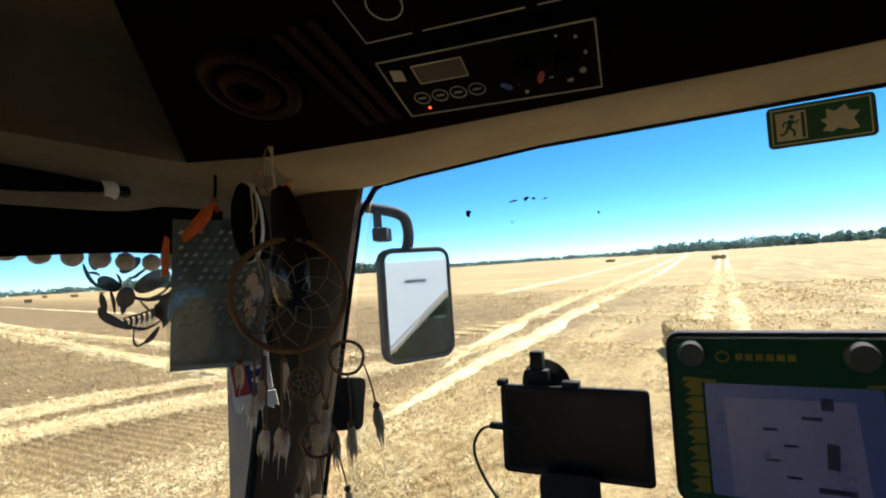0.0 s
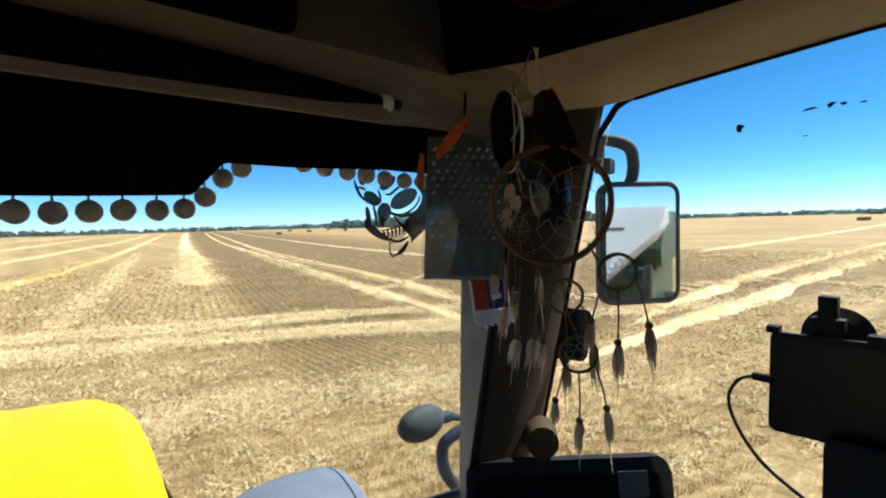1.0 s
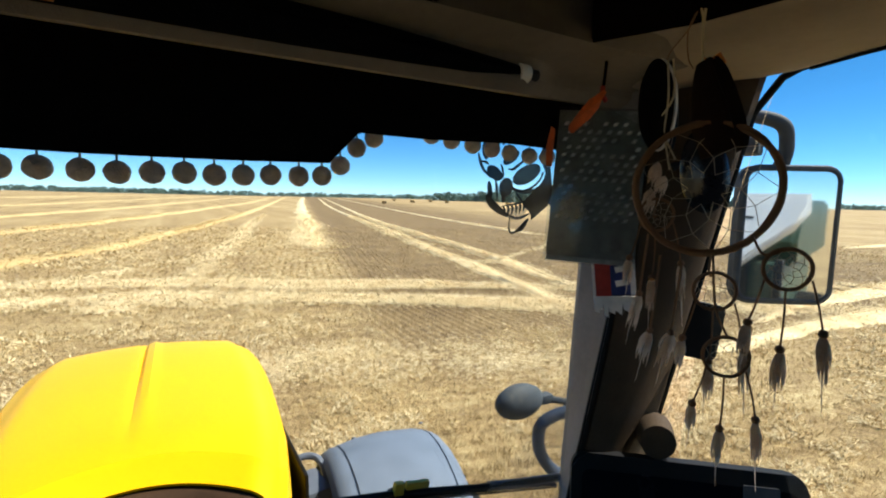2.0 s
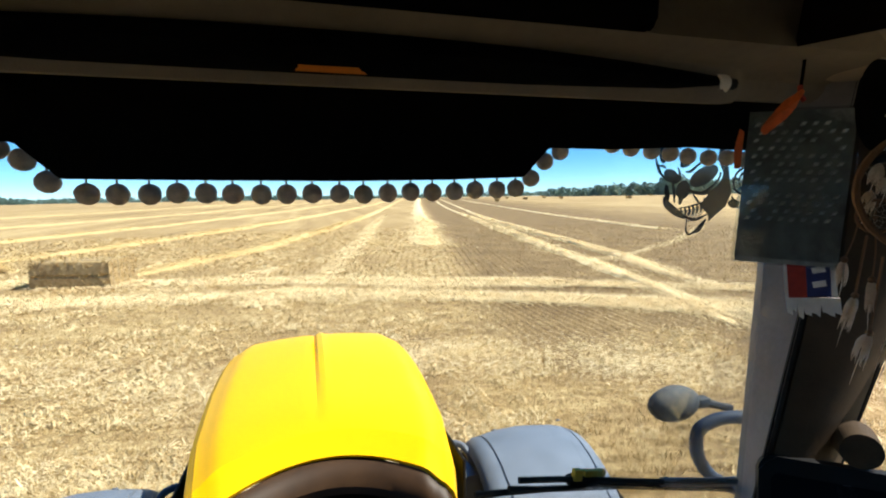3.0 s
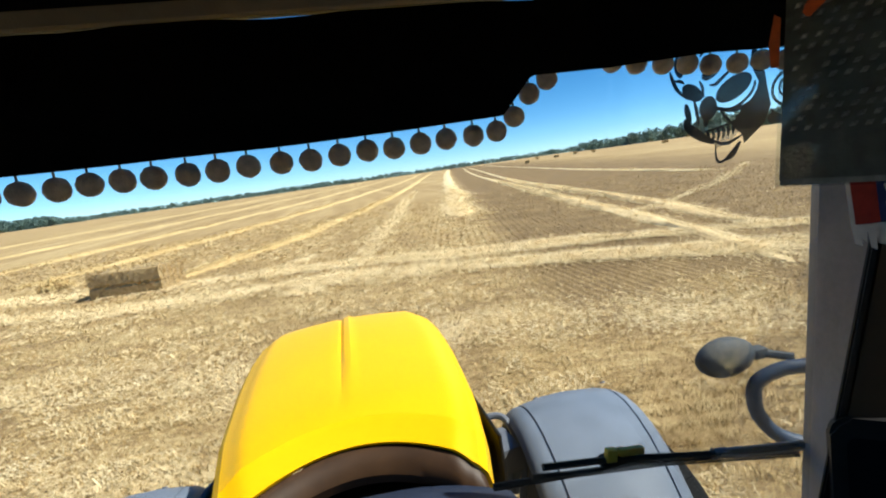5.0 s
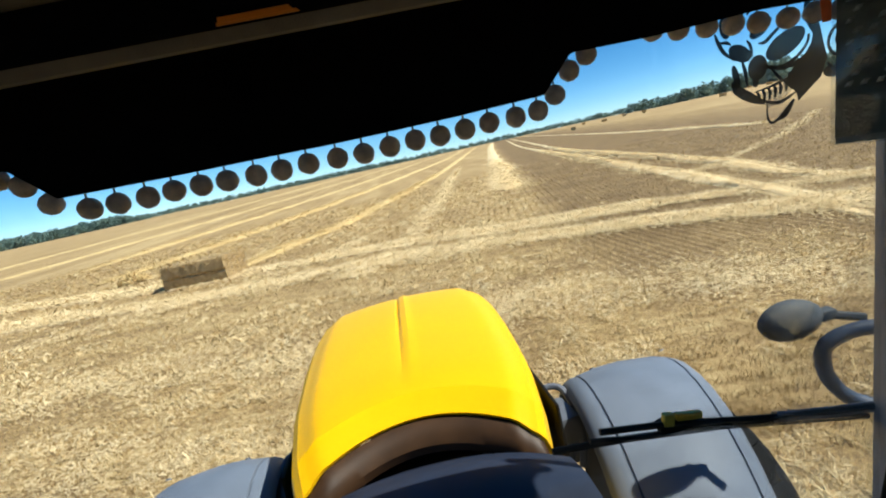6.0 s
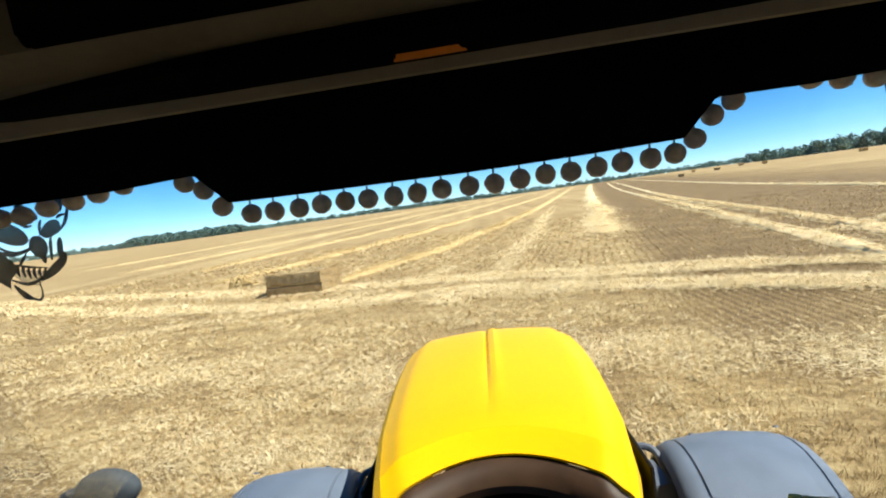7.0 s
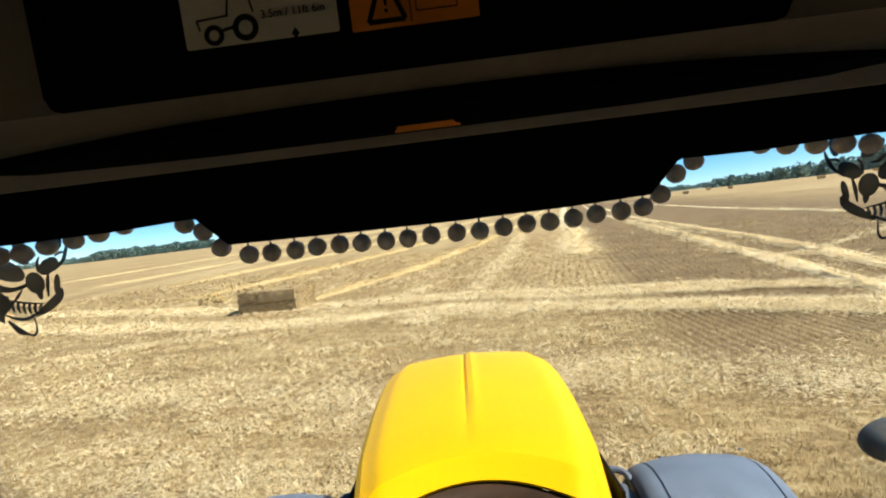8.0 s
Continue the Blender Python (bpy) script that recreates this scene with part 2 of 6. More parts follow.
def ground_material():
    """Stubble in drilled rows, with bare soil, chaff and worn wheel lanes."""
    m = bpy.data.materials.new("stubble_field")
    m.use_nodes = True
    n, l = m.node_tree.nodes, m.node_tree.links
    b = n["Principled BSDF"]
    b.inputs["Roughness"].default_value = 0.9
    co = n.new("ShaderNodeTexCoord")

    def mapped(rot, sc):
        k = n.new("ShaderNodeMapping")
        k.inputs["Rotation"].default_value[2] = rot
        k.inputs["Scale"].default_value = sc
        l.new(co.outputs["Object"], k.inputs["Vector"])
        return k.outputs[0]

    def noise_of(vec, scale, detail=5, rough=0.55):
        k = n.new("ShaderNodeTexNoise")
        k.inputs["Scale"].default_value, k.inputs["Detail"].default_value, k.inputs["Roughness"].default_value = scale, detail, rough
        l.new(vec, k.inputs["Vector"])
        return k.outputs[0]

    def ramp(fac, lo, hi):
        k = n.new("ShaderNodeMapRange")
        k.inputs[1].default_value, k.inputs[2].default_value = lo, hi
        k.clamp = True
        l.new(fac, k.inputs[0])
        return k.outputs[0]

    def mix(fac, a, c):
        k = n.new("ShaderNodeMix")
        k.data_type = "RGBA"
        l.new(fac, k.inputs[0])
        for i, v in ((6, a), (7, c)):
            if isinstance(v, tuple):
                k.inputs[i].default_value = (*v, 1)
            else:
                l.new(v, k.inputs[i])
        return k.outputs[2]

    def blend(*terms):
        out = None
        for w, v in terms:
            k = n.new("ShaderNodeMath")
            k.operation = "MULTIPLY_ADD"
            k.inputs[1].default_value = w
            l.new(v, k.inputs[0])
            if out is None:
                k.inputs[2].default_value = 0.0
            else:
                l.new(out, k.inputs[2])
            out = k.outputs[0]
        return out

    def three(fac, a, c, d):
        k = n.new("ShaderNodeValToRGB")
        k.color_ramp.elements[0].position, k.color_ramp.elements[0].color = 0.18, (*a, 1)
        k.color_ramp.elements[1].position, k.color_ramp.elements[1].color = 0.85, (*d, 1)
        e = k.color_ramp.elements.new(0.5)
        e.color = (*c, 1)
        l.new(fac, k.inputs[0])
        return k.outputs[0]

    flat = mapped(0, (1, 1, 1))
    along = mapped(ROW_AZ, (1, 0.03, 1))
    across = mapped(ROW_AZ - 0.1, (0.09, 1, 1))
    mid = ramp(noise_of(flat, 0.55, 6, 0.68), 0.33, 0.67)
    fine = ramp(noise_of(flat, 3.5, 6, 0.7), 0.33, 0.67)
    fleck = ramp(noise_of(flat, 11, 6, 0.85), 0.42, 0.62)
    lanes = ramp(noise_of(along, 0.35, 6, 0.68), 0.32, 0.68)
    wave = n.new("ShaderNodeTexWave")
    wave.inputs["Scale"].default_value, wave.inputs["Distortion"].default_value, wave.inputs["Detail"].default_value = 1.7, 2.0, 3
    wave.inputs["Detail Scale"].default_value = 0.5
    l.new(mapped(ROW_AZ, (1, 0.12, 1)), wave.inputs["Vector"])
    rows = wave.outputs["Fac"]
    streak = ramp(noise_of(across, 0.9, 5, 0.6), 0.36, 0.64)
    big = ramp(noise_of(flat, 0.05, 3), 0.4, 0.6)
    sep = n.new("ShaderNodeSeparateXYZ")
    l.new(mapped(ROW_AZ, (1, 1, 1)), sep.inputs[0])

    def times(a, c):
        k = n.new("ShaderNodeMath")
        k.operation = "MULTIPLY"
        l.new(a, k.inputs[0])
        l.new(c, k.inputs[1])
        return k.outputs[0]

    drilled = ramp(sep.outputs[1], 75, 30)
    rows = mix(drilled, (0.5, 0.5, 0.5), rows)
    far_v = blend((0.36, lanes), (0.18, rows), (0.14, mid), (0.20, fine), (0.12, big))
    near_v = blend((0.22, streak), (0.22, mid), (0.26, fine), (0.30, fleck))
    far_c = three(far_v, (0.23, 0.142, 0.054), (0.42, 0.277, 0.115), (0.66, 0.49, 0.235))
    near_c = three(near_v, (0.19, 0.112, 0.042), (0.41, 0.272, 0.112), (0.72, 0.55, 0.27))
    # headland strip nearest, drilled rows beyond
    edge = blend((1.0, sep.outputs[1]), (5.0, noise_of(flat, 0.25, 3)))
    c2 = mix(ramp(edge, 13.5, 17.5), near_c, far_c)
    # little straw on the strip ahead to the right, where dark stubble and soil show
    bare_v = blend((0.35, rows), (0.25, fine), (0.4, mid))
    bare_c = three(bare_v, (0.13, 0.073, 0.027), (0.228, 0.14, 0.053), (0.36, 0.24, 0.10))
    wob = noise_of(flat, 0.3, 4)
    across_v, along_v = blend((1.0, sep.outputs[0]), (3.0, wob)), blend((1.0, sep.outputs[1]), (3.0, wob))
    gone = times(times(ramp(across_v, 2.3, 3.8), ramp(across_v, 41, 24)), ramp(along_v, 8.2, 10.5))
    c3 = mix(gone, c2, bare_c)
    l.new(c3, b.inputs["Base Color"])
    bp = n.new("ShaderNodeBump")
    bp.inputs["Strength"].default_value, bp.inputs["Distance"].default_value = 0.45, 0.04
    l.new(fleck, bp.inputs["Height"])
    l.new(bp.outputs[0], b.inputs["Normal"])
    return m


M["ground"] = ground_material()


# ---- building helpers ----
def mesh_of(name, bm, material, smooth=True):
    me = bpy.data.meshes.new(name)
    bmesh.ops.recalc_face_normals(bm, faces=bm.faces[:])
    bm.to_mesh(me)
    bm.free()
    me.materials.append(material)
    if smooth:
        for p in me.polygons:
            p.use_smooth = True
        me.set_sharp_from_angle(angle=radians(38))
    return me


def thing(name, loc, label, category, group="", kind=""):
    """An empty at the thing's base, under which its parts hang."""
    ob = new(name)
    ob.location = loc
    ob.empty_display_size = 0.05
    return tagged(ob, label, category, group, kind)


def base_of(ob):
    v = Vector((0, 0, 0))
    while ob:
        v += ob.location
        ob = ob.parent
    return v


def part(name, bm, material, parent, label="", smooth=True):
    """One mesh in world metres, hung under a thing or a part."""
    ob = new(name, mesh_of(name, bm, material, smooth))
    ob.parent = parent
    ob.matrix_parent_inverse = Matrix.Translation(-base_of(parent))
    return tagged(ob, label)


def whole(name, bm, material, label, category, group="", kind="", smooth=True):
    return tagged(new(name, mesh_of(name, bm, material, smooth)), label, category, group, kind)


def box(bm, c, s, rot=(0, 0, 0), bev=0.0):
    m = Matrix.LocRotScale(Vector(c), Euler([radians(a) for a in rot]), None)
    g = bmesh.ops.create_cube(bm, size=1, matrix=m @ Matrix.Diagonal((*s, 1)))
    if bev:
        es = list({e for v in g["verts"] for e in v.link_edges})
        bmesh.ops.bevel(bm, geom=es, offset=bev, segments=2, affect="EDGES", profile=0.6)
    return bm


def tube(bm, pts, r, seg=8, taper=None, close=False):
    """A round rod along points; taper gives each point's share of r."""
    pts = [Vector(p) for p in pts]
    rings, n = [], len(pts)
    side = None
    for i, p in enumerate(pts):
        a = pts[(i - 1) % n] if close or i else p
        c = pts[(i + 1) % n] if close or i < n - 1 else p
        d = (c - a).normalized()
        if side is None:
            side = d.orthogonal().normalized()
        side = (side - d * side.dot(d)).normalized()
        up = d.cross(side)
        rr = r * (taper[i] if taper else 1)
        rings.append([bm.verts.new(p + rr * (math.cos(q) * side + math.sin(q) * up)) for q in (2 * math.pi * k / seg for k in range(seg))])
    for i in range(n if close else n - 1):
        a, c = rings[i], rings[(i + 1) % n]
        for k in range(seg):
            bm.faces.new((a[k], a[(k + 1) % seg], c[(k + 1) % seg], c[k]))
    if not close:
        bm.faces.new(rings[0][::-1])
        bm.faces.new(rings[-1])
    return bm


def smooth_line(pts, n=6):
    """A finer line through the points (Catmull-Rom)."""
    p = [Vector(v) for v in pts]
    p = [2 * p[0] - p[1]] + p + [2 * p[-1] - p[-2]]
    out = []
    for i in range(1, len(p) - 2):
        for k in range(n):
            t = k / n
            a, b, c, d = p[i - 1 : i + 3]
            out.append(0.5 * (2 * b + (c - a) * t + (2 * a - 5 * b + 4 * c - d) * t * t + (3 * b - 3 * c + d - a) * t**3))
    return out + [p[-2]]


def prism(bm, poly, depth, m=None, bev=0.0):
    """A plate of that outline in its own x and y, thick along z, laid by m."""
    m = m or Matrix()
    a = [bm.verts.new(m @ Vector((x, y, -depth / 2))) for x, y in poly]
    b = [bm.verts.new(m @ Vector((x, y, depth / 2))) for x, y in poly]
    fs = [bm.faces.new(a[::-1]), bm.faces.new(b)]
    n = len(poly)
    for i in range(n):
        fs.append(bm.faces.new((a[i], a[(i + 1) % n], b[(i + 1) % n], b[i])))
    if bev:
        es = list({e for f in fs[:2] for e in f.edges})
        bmesh.ops.bevel(bm, geom=es, offset=bev, segments=2, affect="EDGES")
    return bm


def rounded(w, h, r, n=5):
    out = []
    for cx, cy, a0 in ((w / 2 - r, h / 2 - r, 0), (-w / 2 + r, h / 2 - r, 90), (-w / 2 + r, -h / 2 + r, 180), (w / 2 - r, -h / 2 + r, 270)):
        for k in range(n + 1):
            a = radians(a0 + 90 * k / n)
            out.append((cx + r * math.cos(a), cy + r * math.sin(a)))
    return out


def facing(origin, normal, up=(0, 0, 1)):
    """A pose whose z looks along normal, x to the right for one who looks at it, and y up."""
    z = Vector(normal).normalized()
    x = Vector(up).cross(z).normalized()
    y = z.cross(x)
    m = Matrix((x, y, z)).transposed().to_4x4()
    m.translation = Vector(origin)
    return m


def loft(bm, rows, close_ends=False):
    """A skin over rows of points that all have the same count."""
    vs = [[bm.verts.new(Vector(p)) for p in r] for r in rows]
    for a, b in zip(vs, vs[1:]):
        for k in range(len(a) - 1):
            bm.faces.new((a[k], a[k + 1], b[k + 1], b[k]))
    if close_ends:
        bm.faces.new(vs[0][::-1])
        bm.faces.new(vs[-1])
    return bm


def thicken(bm, t):
    bmesh.ops.recalc_face_normals(bm, faces=bm.faces[:])
    bmesh.ops.solidify(bm, geom=bm.faces[:], thickness=t)
    return bm


def raw(name, verts, faces, material, label, category, kind="", group="", smooth=False):
    me = bpy.data.meshes.new(name)
    me.from_pydata(verts, [], faces)
    me.materials.append(material)
    if smooth:
        for p in me.polygons:
            p.use_smooth = True
    return tagged(new(name, me), label, category, group, kind)


def raw_quads(name, verts, material, label, category, kind="", group=""):
    """Loose four-sided pieces from an array of corners, four to a piece."""
    me = bpy.data.meshes.new(name)
    n = len(verts)
    me.vertices.add(n)
    me.vertices.foreach_set("co", np.asarray(verts, dtype=np.float32).ravel())
    me.loops.add(n)
    me.loops.foreach_set("vertex_index", np.arange(n, dtype=np.int32))
    me.polygons.add(n // 4)
    me.polygons.foreach_set("loop_start", np.arange(0, n, 4, dtype=np.int32))
    me.update(calc_edges=True)
    me.materials.append(material)
    return tagged(new(name, me), label, category, group, kind)


def soft_noise(x, y, seed):
    """Smooth noise between -1 and 1 for whole arrays of places."""
    table = np.random.default_rng(seed).uniform(-1, 1, (128, 128))
    i, j = np.floor(x).astype(int), np.floor(y).astype(int)
    u, w = x - i, y - j
    u, w = u * u * (3 - 2 * u), w * w * (3 - 2 * w)
    a, b = table[i % 128, j % 128], table[(i + 1) % 128, j % 128]
    c, d = table[i % 128, (j + 1) % 128], table[(i + 1) % 128, (j + 1) % 128]
    return (a * (1 - u) + b * u) * (1 - w) + (c * (1 - u) + d * u) * w


rng = np.random.default_rng(5)


# ---- the field ----
def relief(x, y):
    """The ground's slow roll; level round the tractor."""
    d = math.hypot(x, y)
    k = min(1.0, max(0.0, (d - 60) / 300))
    return k * (3.0 * noise.noise((x / 400, y / 400, 3.1)) + 1.2)


def build_ground():
    radii = [0, 3, 6, 9, 12, 16, 20, 25, 31, 38, 47, 58, 72, 90, 112, 140, 175, 220, 280, 360, 460, 600, 800, 1100, 1600, 2600, 4500]
    n = 96
    verts, faces = [(0, 0, 0)], []
    for r in radii[1:]:
        for k in range(n):
            a = 2 * math.pi * k / n
            x, y = r * math.sin(a), r * math.cos(a)
            verts.append((x, y, relief(x, y) + (0.03 * noise.noise((x * 0.3, y * 0.3, 0)) if r < 100 else 0)))
    for k in range(n):
        faces.append((0, 1 + (k + 1) % n, 1 + k))
    for i in range(len(radii) - 2):
        for k in range(n):
            a, b = 1 + i * n + k, 1 + i * n + (k + 1) % n
            faces.append((a, b, b + n, a + n))
    raw("ground", verts, faces, M["ground"], "flat harvested grain field of dry golden stubble", "field", "structure", smooth=True)


build_ground()


def thin(x, y):
    """How bare each spot is: the strip ahead to the right was left with little straw."""
    u = x * math.cos(ROW_AZ) - y * math.sin(ROW_AZ)
    w = x * math.sin(ROW_AZ) + y * math.cos(ROW_AZ)
    edge = 0.9 * soft_noise(x * 0.3, y * 0.3, 8)
    return np.clip((u + edge - 0.8) / 1.5, 0, 1) * np.clip((40 - u) / 18, 0, 1) * np.clip((w + edge - 7) / 2, 0, 1)


def strands(p, heading, spread, length, width, lift, tilt, scale=11.0, top=3.5):
    """Straw pieces as slim quads at the points p, laid about a heading."""
    n = len(p)
    az = heading + rng.normal(0, spread, n)
    el = rng.normal(0, tilt, n)
    far = np.clip(np.linalg.norm(p[:, :2], axis=1) / scale, 0.45, top)
    ln = length * rng.uniform(0.5, 1.3, n) * np.maximum(1, far * 0.7)
    d = np.stack([np.cos(el) * np.cos(az), np.cos(el) * np.sin(az), np.sin(el)], 1) * ln[:, None] / 2
    s = np.stack([-np.sin(az), np.cos(az), rng.uniform(-0.5, 0.5, n)], 1) * (width * far * rng.uniform(0.6, 1.4, n))[:, None] / 2
    c = p + np.stack([np.zeros(n), np.zeros(n), np.abs(d[:, 2]) * 0.8 + lift * rng.uniform(0, 1, n)], 1)
    v = np.stack([c - d - s, c + d - s, c + d + s, c - d + s], 1).reshape(-1, 3)
    return v, np.arange(4 * n).reshape(-1, 4)


def sector(n, az0, az1, r0, r1):
    a = np.radians(rng.uniform(az0, az1, n))
    r = r0 * (r1 / r0) ** rng.uniform(0, 1, n)
    return np.stack([r * np.sin(a), r * np.cos(a), np.zeros(n)], 1)


def clumped(n, az0, az1, r0, r1, keep):
    """Places that gather in drifts and leave the bare strip mostly free."""
    p = sector(3 * n, az0, az1, r0, r1)
    x, y = p[:, 0], p[:, 1]
    k = 0.7 * soft_noise(x * 0.35 + 9, y * 0.8, 1) + 0.8 * soft_noise(x * 1.3, y * 1.9, 4) + 0.6 * soft_noise(x * 4, y * 4, 2) + keep
    return p[k * (1 - 0.94 * thin(x, y)) > rng.uniform(0, 1, len(p))][:n]


for name, material, count, keep, length, width, far, label, kind in (
    ("loose_straw", "straw", 190000, 0.40, 0.085, 0.0085, 42, "loose golden straw strewn over the stubble field", "straw"),
    ("chaff", "straw_pale", 150000, 0.25, 0.075, 0.0100, 42, "bright bits of chopped straw on the field", "chaff"),
    ("straw_tufts", "straw_pale", 60000, 0.15, 0.125, 0.0150, 26, "pale bent wisps of straw lying on the stubble", "straw"),
):
    v, f = strands(clumped(count, -60, 112, 3.0, far, keep), 0.0, 3.0, length, width, 0.03, 0.35)
    raw_quads(name, v, M[material], label, kind, "stuff")


def stubble_rows(az0, az1, r0, r1, n):
    """Cut stalks that stand in drilled rows: along the field ahead, across it on the headland."""
    p = sector(n, az0, az1, r0, r1)
    c, s = math.cos(ROW_AZ), math.sin(ROW_AZ)
    u = p[:, 0] * c - p[:, 1] * s
    w = p[:, 0] * s + p[:, 1] * c
    head = w < 13
    u = np.where(head, u, np.round(u / 0.26) * 0.26 + rng.normal(0, 0.03, n))
    w = np.where(head, np.round(w / 0.26) * 0.26 + rng.normal(0, 0.045, n), w)
    return np.stack([u * c + w * s, -u * s + w * c, np.zeros(n)], 1)


q = stubble_rows(-58, 75, 4.0, 45, 110000)
h = rng.uniform(0.03, 0.085, len(q))
az = rng.uniform(0, np.pi, len(q))
wd = rng.uniform(0.005, 0.010, len(q)) * np.clip(np.linalg.norm(q, axis=1) / 12, 0.6, 3)
sx = np.stack([np.cos(az) * wd, np.sin(az) * wd, 0 * az], 1)
tip = np.stack([rng.normal(0, 0.03, len(q)), rng.normal(0, 0.03, len(q)), h], 1)
v = np.stack([q - sx / 2, q + sx / 2, q + tip + sx / 2, q + tip - sx / 2], 1).reshape(-1, 3)
raw_quads("stubble", v, M["stalk"], "short cut stubble stalks standing in rows", "stubble", "stuff")


def swath(pts, width, height, density=80, label="pale windrow of loose straw on the stubble", material="straw_row", core=0.85, taper=6.0):
    """A windrow: a low lumpy core along a line, buried under straw that thins out to both sides and ends."""
    line = smooth_line([(x, y, 0) for x, y in pts], 10)
    out = [line[0]]
    for a, b in zip(line, line[1:]):
        d = (b - a).length
        step = 0.3 + 0.013 * a.length
        m = max(1, int(d / step))
        out += [a.lerp(b, (k + 1) / m) for k in range(m)]
    run = [0.0]
    for a, b in zip(out, out[1:]):
        run.append(run[-1] + (b - a).length)
    verts, faces, cols, spots, heads = [], [], 9, [], []
    for i, p in enumerate(out):
        d = (out[min(i + 1, len(out) - 1)] - out[max(i - 1, 0)]).normalized()
        s = Vector((d.y, -d.x, 0))
        end = min(1.0, run[i] / taper, (run[-1] - run[i]) / taper) ** 0.6
        wv = width * (1 + 0.5 * noise.noise((p.x * 0.3, p.y * 0.3, 7)) + 0.25 * noise.noise((p.x * 1.1, p.y * 1.1, 2)))
        mid = s * (0.25 * width * noise.noise((p.x * 0.2 + 5, p.y * 0.2, 1)))
        for k in range(cols):
            u = 2 * k / (cols - 1) - 1
            w = u * wv * core / 2 * end + 0.22 * width * noise.noise((p.x * 1.6, p.y * 1.6, k)) * abs(u)
            q = p + mid + s * w
            hh = end * height * (1 - u * u) * (0.8 + 0.9 * noise.noise((q.x * 2.4, q.y * 2.4, 1.5)))
            hh += -0.015 if abs(u) > 0.9 else 0.008
            verts.append((q.x, q.y, relief(q.x, q.y) + hh))
        thick = 0.35 + 0.65 * end if noise.noise((p.x * 0.7, p.y * 0.7, 11)) > -0.25 else 0.45
        for _ in range(int(1.5 * density * thick * min(1.0, max(0.0, (75 - p.length) / 40)))):
            o = rng.normal(0, wv * 0.36)
            along = rng.uniform(-0.5, 0.5) * (0.3 + 0.013 * p.length)
            q = p + mid + s * o + d * along
            z = end * height * max(0.0, 1 - (o / (wv * core / 2 + 0.01)) ** 2)
            spots.append((q.x, q.y, relief(q.x, q.y) + z + 0.03))
            heads.append(math.atan2(d.y, d.x))
    if not core:
        verts = []
    for i in range(len(out) - 1 if core else 0):
        for k in range(cols - 1):
            a = i * cols + k
            faces.append((a, a + 1, a + 1 + cols, a + cols))
    if spots:
        v, f = strands(np.array(spots), np.array(heads), 0.9, 0.085, 0.0085, 0.025, 0.25)
        faces += (f + len(verts)).tolist()
        verts += v.tolist()
    return raw("straw_swath", verts, faces, M[material], label, "straw windrow", "stuff", "straw windrows", smooth=True)


def fan(az, r):
    return (r * math.sin(radians(az)), r * math.cos(radians(az)))


# rows that run away ahead of the tractor
swath([(8.0, 7.2), (8.8, 9.6), (9.7, 12.8), (11.8, 22.7), (18, 50), (35, 127), (70, 270)], 0.8, 0.12, 190, core=0.8)
swath([(10.9, 10.6), (11.4, 13.0), (13.5, 21.1), (19.5, 50), (36, 118), (72, 268)], 0.75, 0.12, 170, core=0.8)
swath([(25.2, 28.3), (28.3, 43.8), (52, 148), (80, 270)], 0.7, 0.12, 25)
swath([(5.9, 24.6), (7.2, 30), (8.9, 37), (11.2, 46), (14.4, 63), (33, 148), (66, 290)], 1.9, 0.17, 220, "broad pale patch of spread straw tapering into the distance", core=0.95, taper=2.5)
yellow_row = "golden windrow of spread straw on the stubble"
swath([(-14.5, 24.5), (-12.6, 28), (-6, 48), (6, 95), (20.3, 151), (45, 270)], 1.6, 0.17, 110, yellow_row, "straw_gold")
swath([(-7.2, 17.6), (-6.1, 19.4), (-4.7, 22.7), (-2.3, 28.4), (2.4, 46), (13.9, 96), (52, 270)], 1.3, 0.16, 120, yellow_row, "straw_gold")
swath([(-1.4, 12.4), (-0.9, 13.3), (0.3, 16.6), (2.6, 27.2), (9, 62), (26, 140)], 0.7, 0.07, 200, core=0)
swath([(-22, 34), (-19, 44), (-8, 86), (6, 150), (36, 290)], 2.0, 0.13, 60, yellow_row, "straw_gold")
swath([(-36, 44), (-32, 60), (-18, 112), (20, 290)], 2.3, 0.13, 40, yellow_row, "straw_gold")
swath([(-55, 60), (-48, 92), (-10, 290)], 3, 0.13, 30, yellow_row, "straw_gold")
# headland windrows that cross in front
swath([(-45, 33), (-22.8, 25), (-14.4, 21.1), (-8.9, 18.3), (-2.8, 16.5), (1.0, 15.6), (3.1, 14.3), (5.0, 13.6), (6.6, 12.9), (9.0, 11.5), (14, 9.2), (23, 6)], 0.95, 0.12, 700, core=0)
swath([(-34, 28), (-18, 19.6), (-10.2, 16.1), (-4.5, 14.1), (-0.4, 13.7), (2.6, 12.4), (4.4, 11.5), (6.1, 10.7), (7.5, 9.7), (8.8, 8.9), (12, 7.2), (17, 4.6)], 0.95, 0.12, 700, core=0)
swath([(-11.5, 12.6), (-9.1, 13.4), (-6.5, 14.0), (-4.5, 14.8), (-2.6, 16.9), (-1.5, 19)], 0.8, 0.03, 120, core=0)
swath([(0.6, 7.6), (1.8, 7.4), (3.9, 6.6), (5.4, 5.5), (7.5, 4)], 1.3, 0.02, 260, "broad band of trampled pale straw", core=0)
swath([(-13, 8.2), (-7, 8.6), (-3, 8.0), (-1, 6.8)], 1.6, 0.02, 260, "broad band of trampled pale straw", core=0)
swath([(-9, 5.0), (-5, 5.6), (-2.6, 4.8), (-1.3, 3.9)], 1.4, 0.02, 260, "broad band of trampled pale straw", core=0)
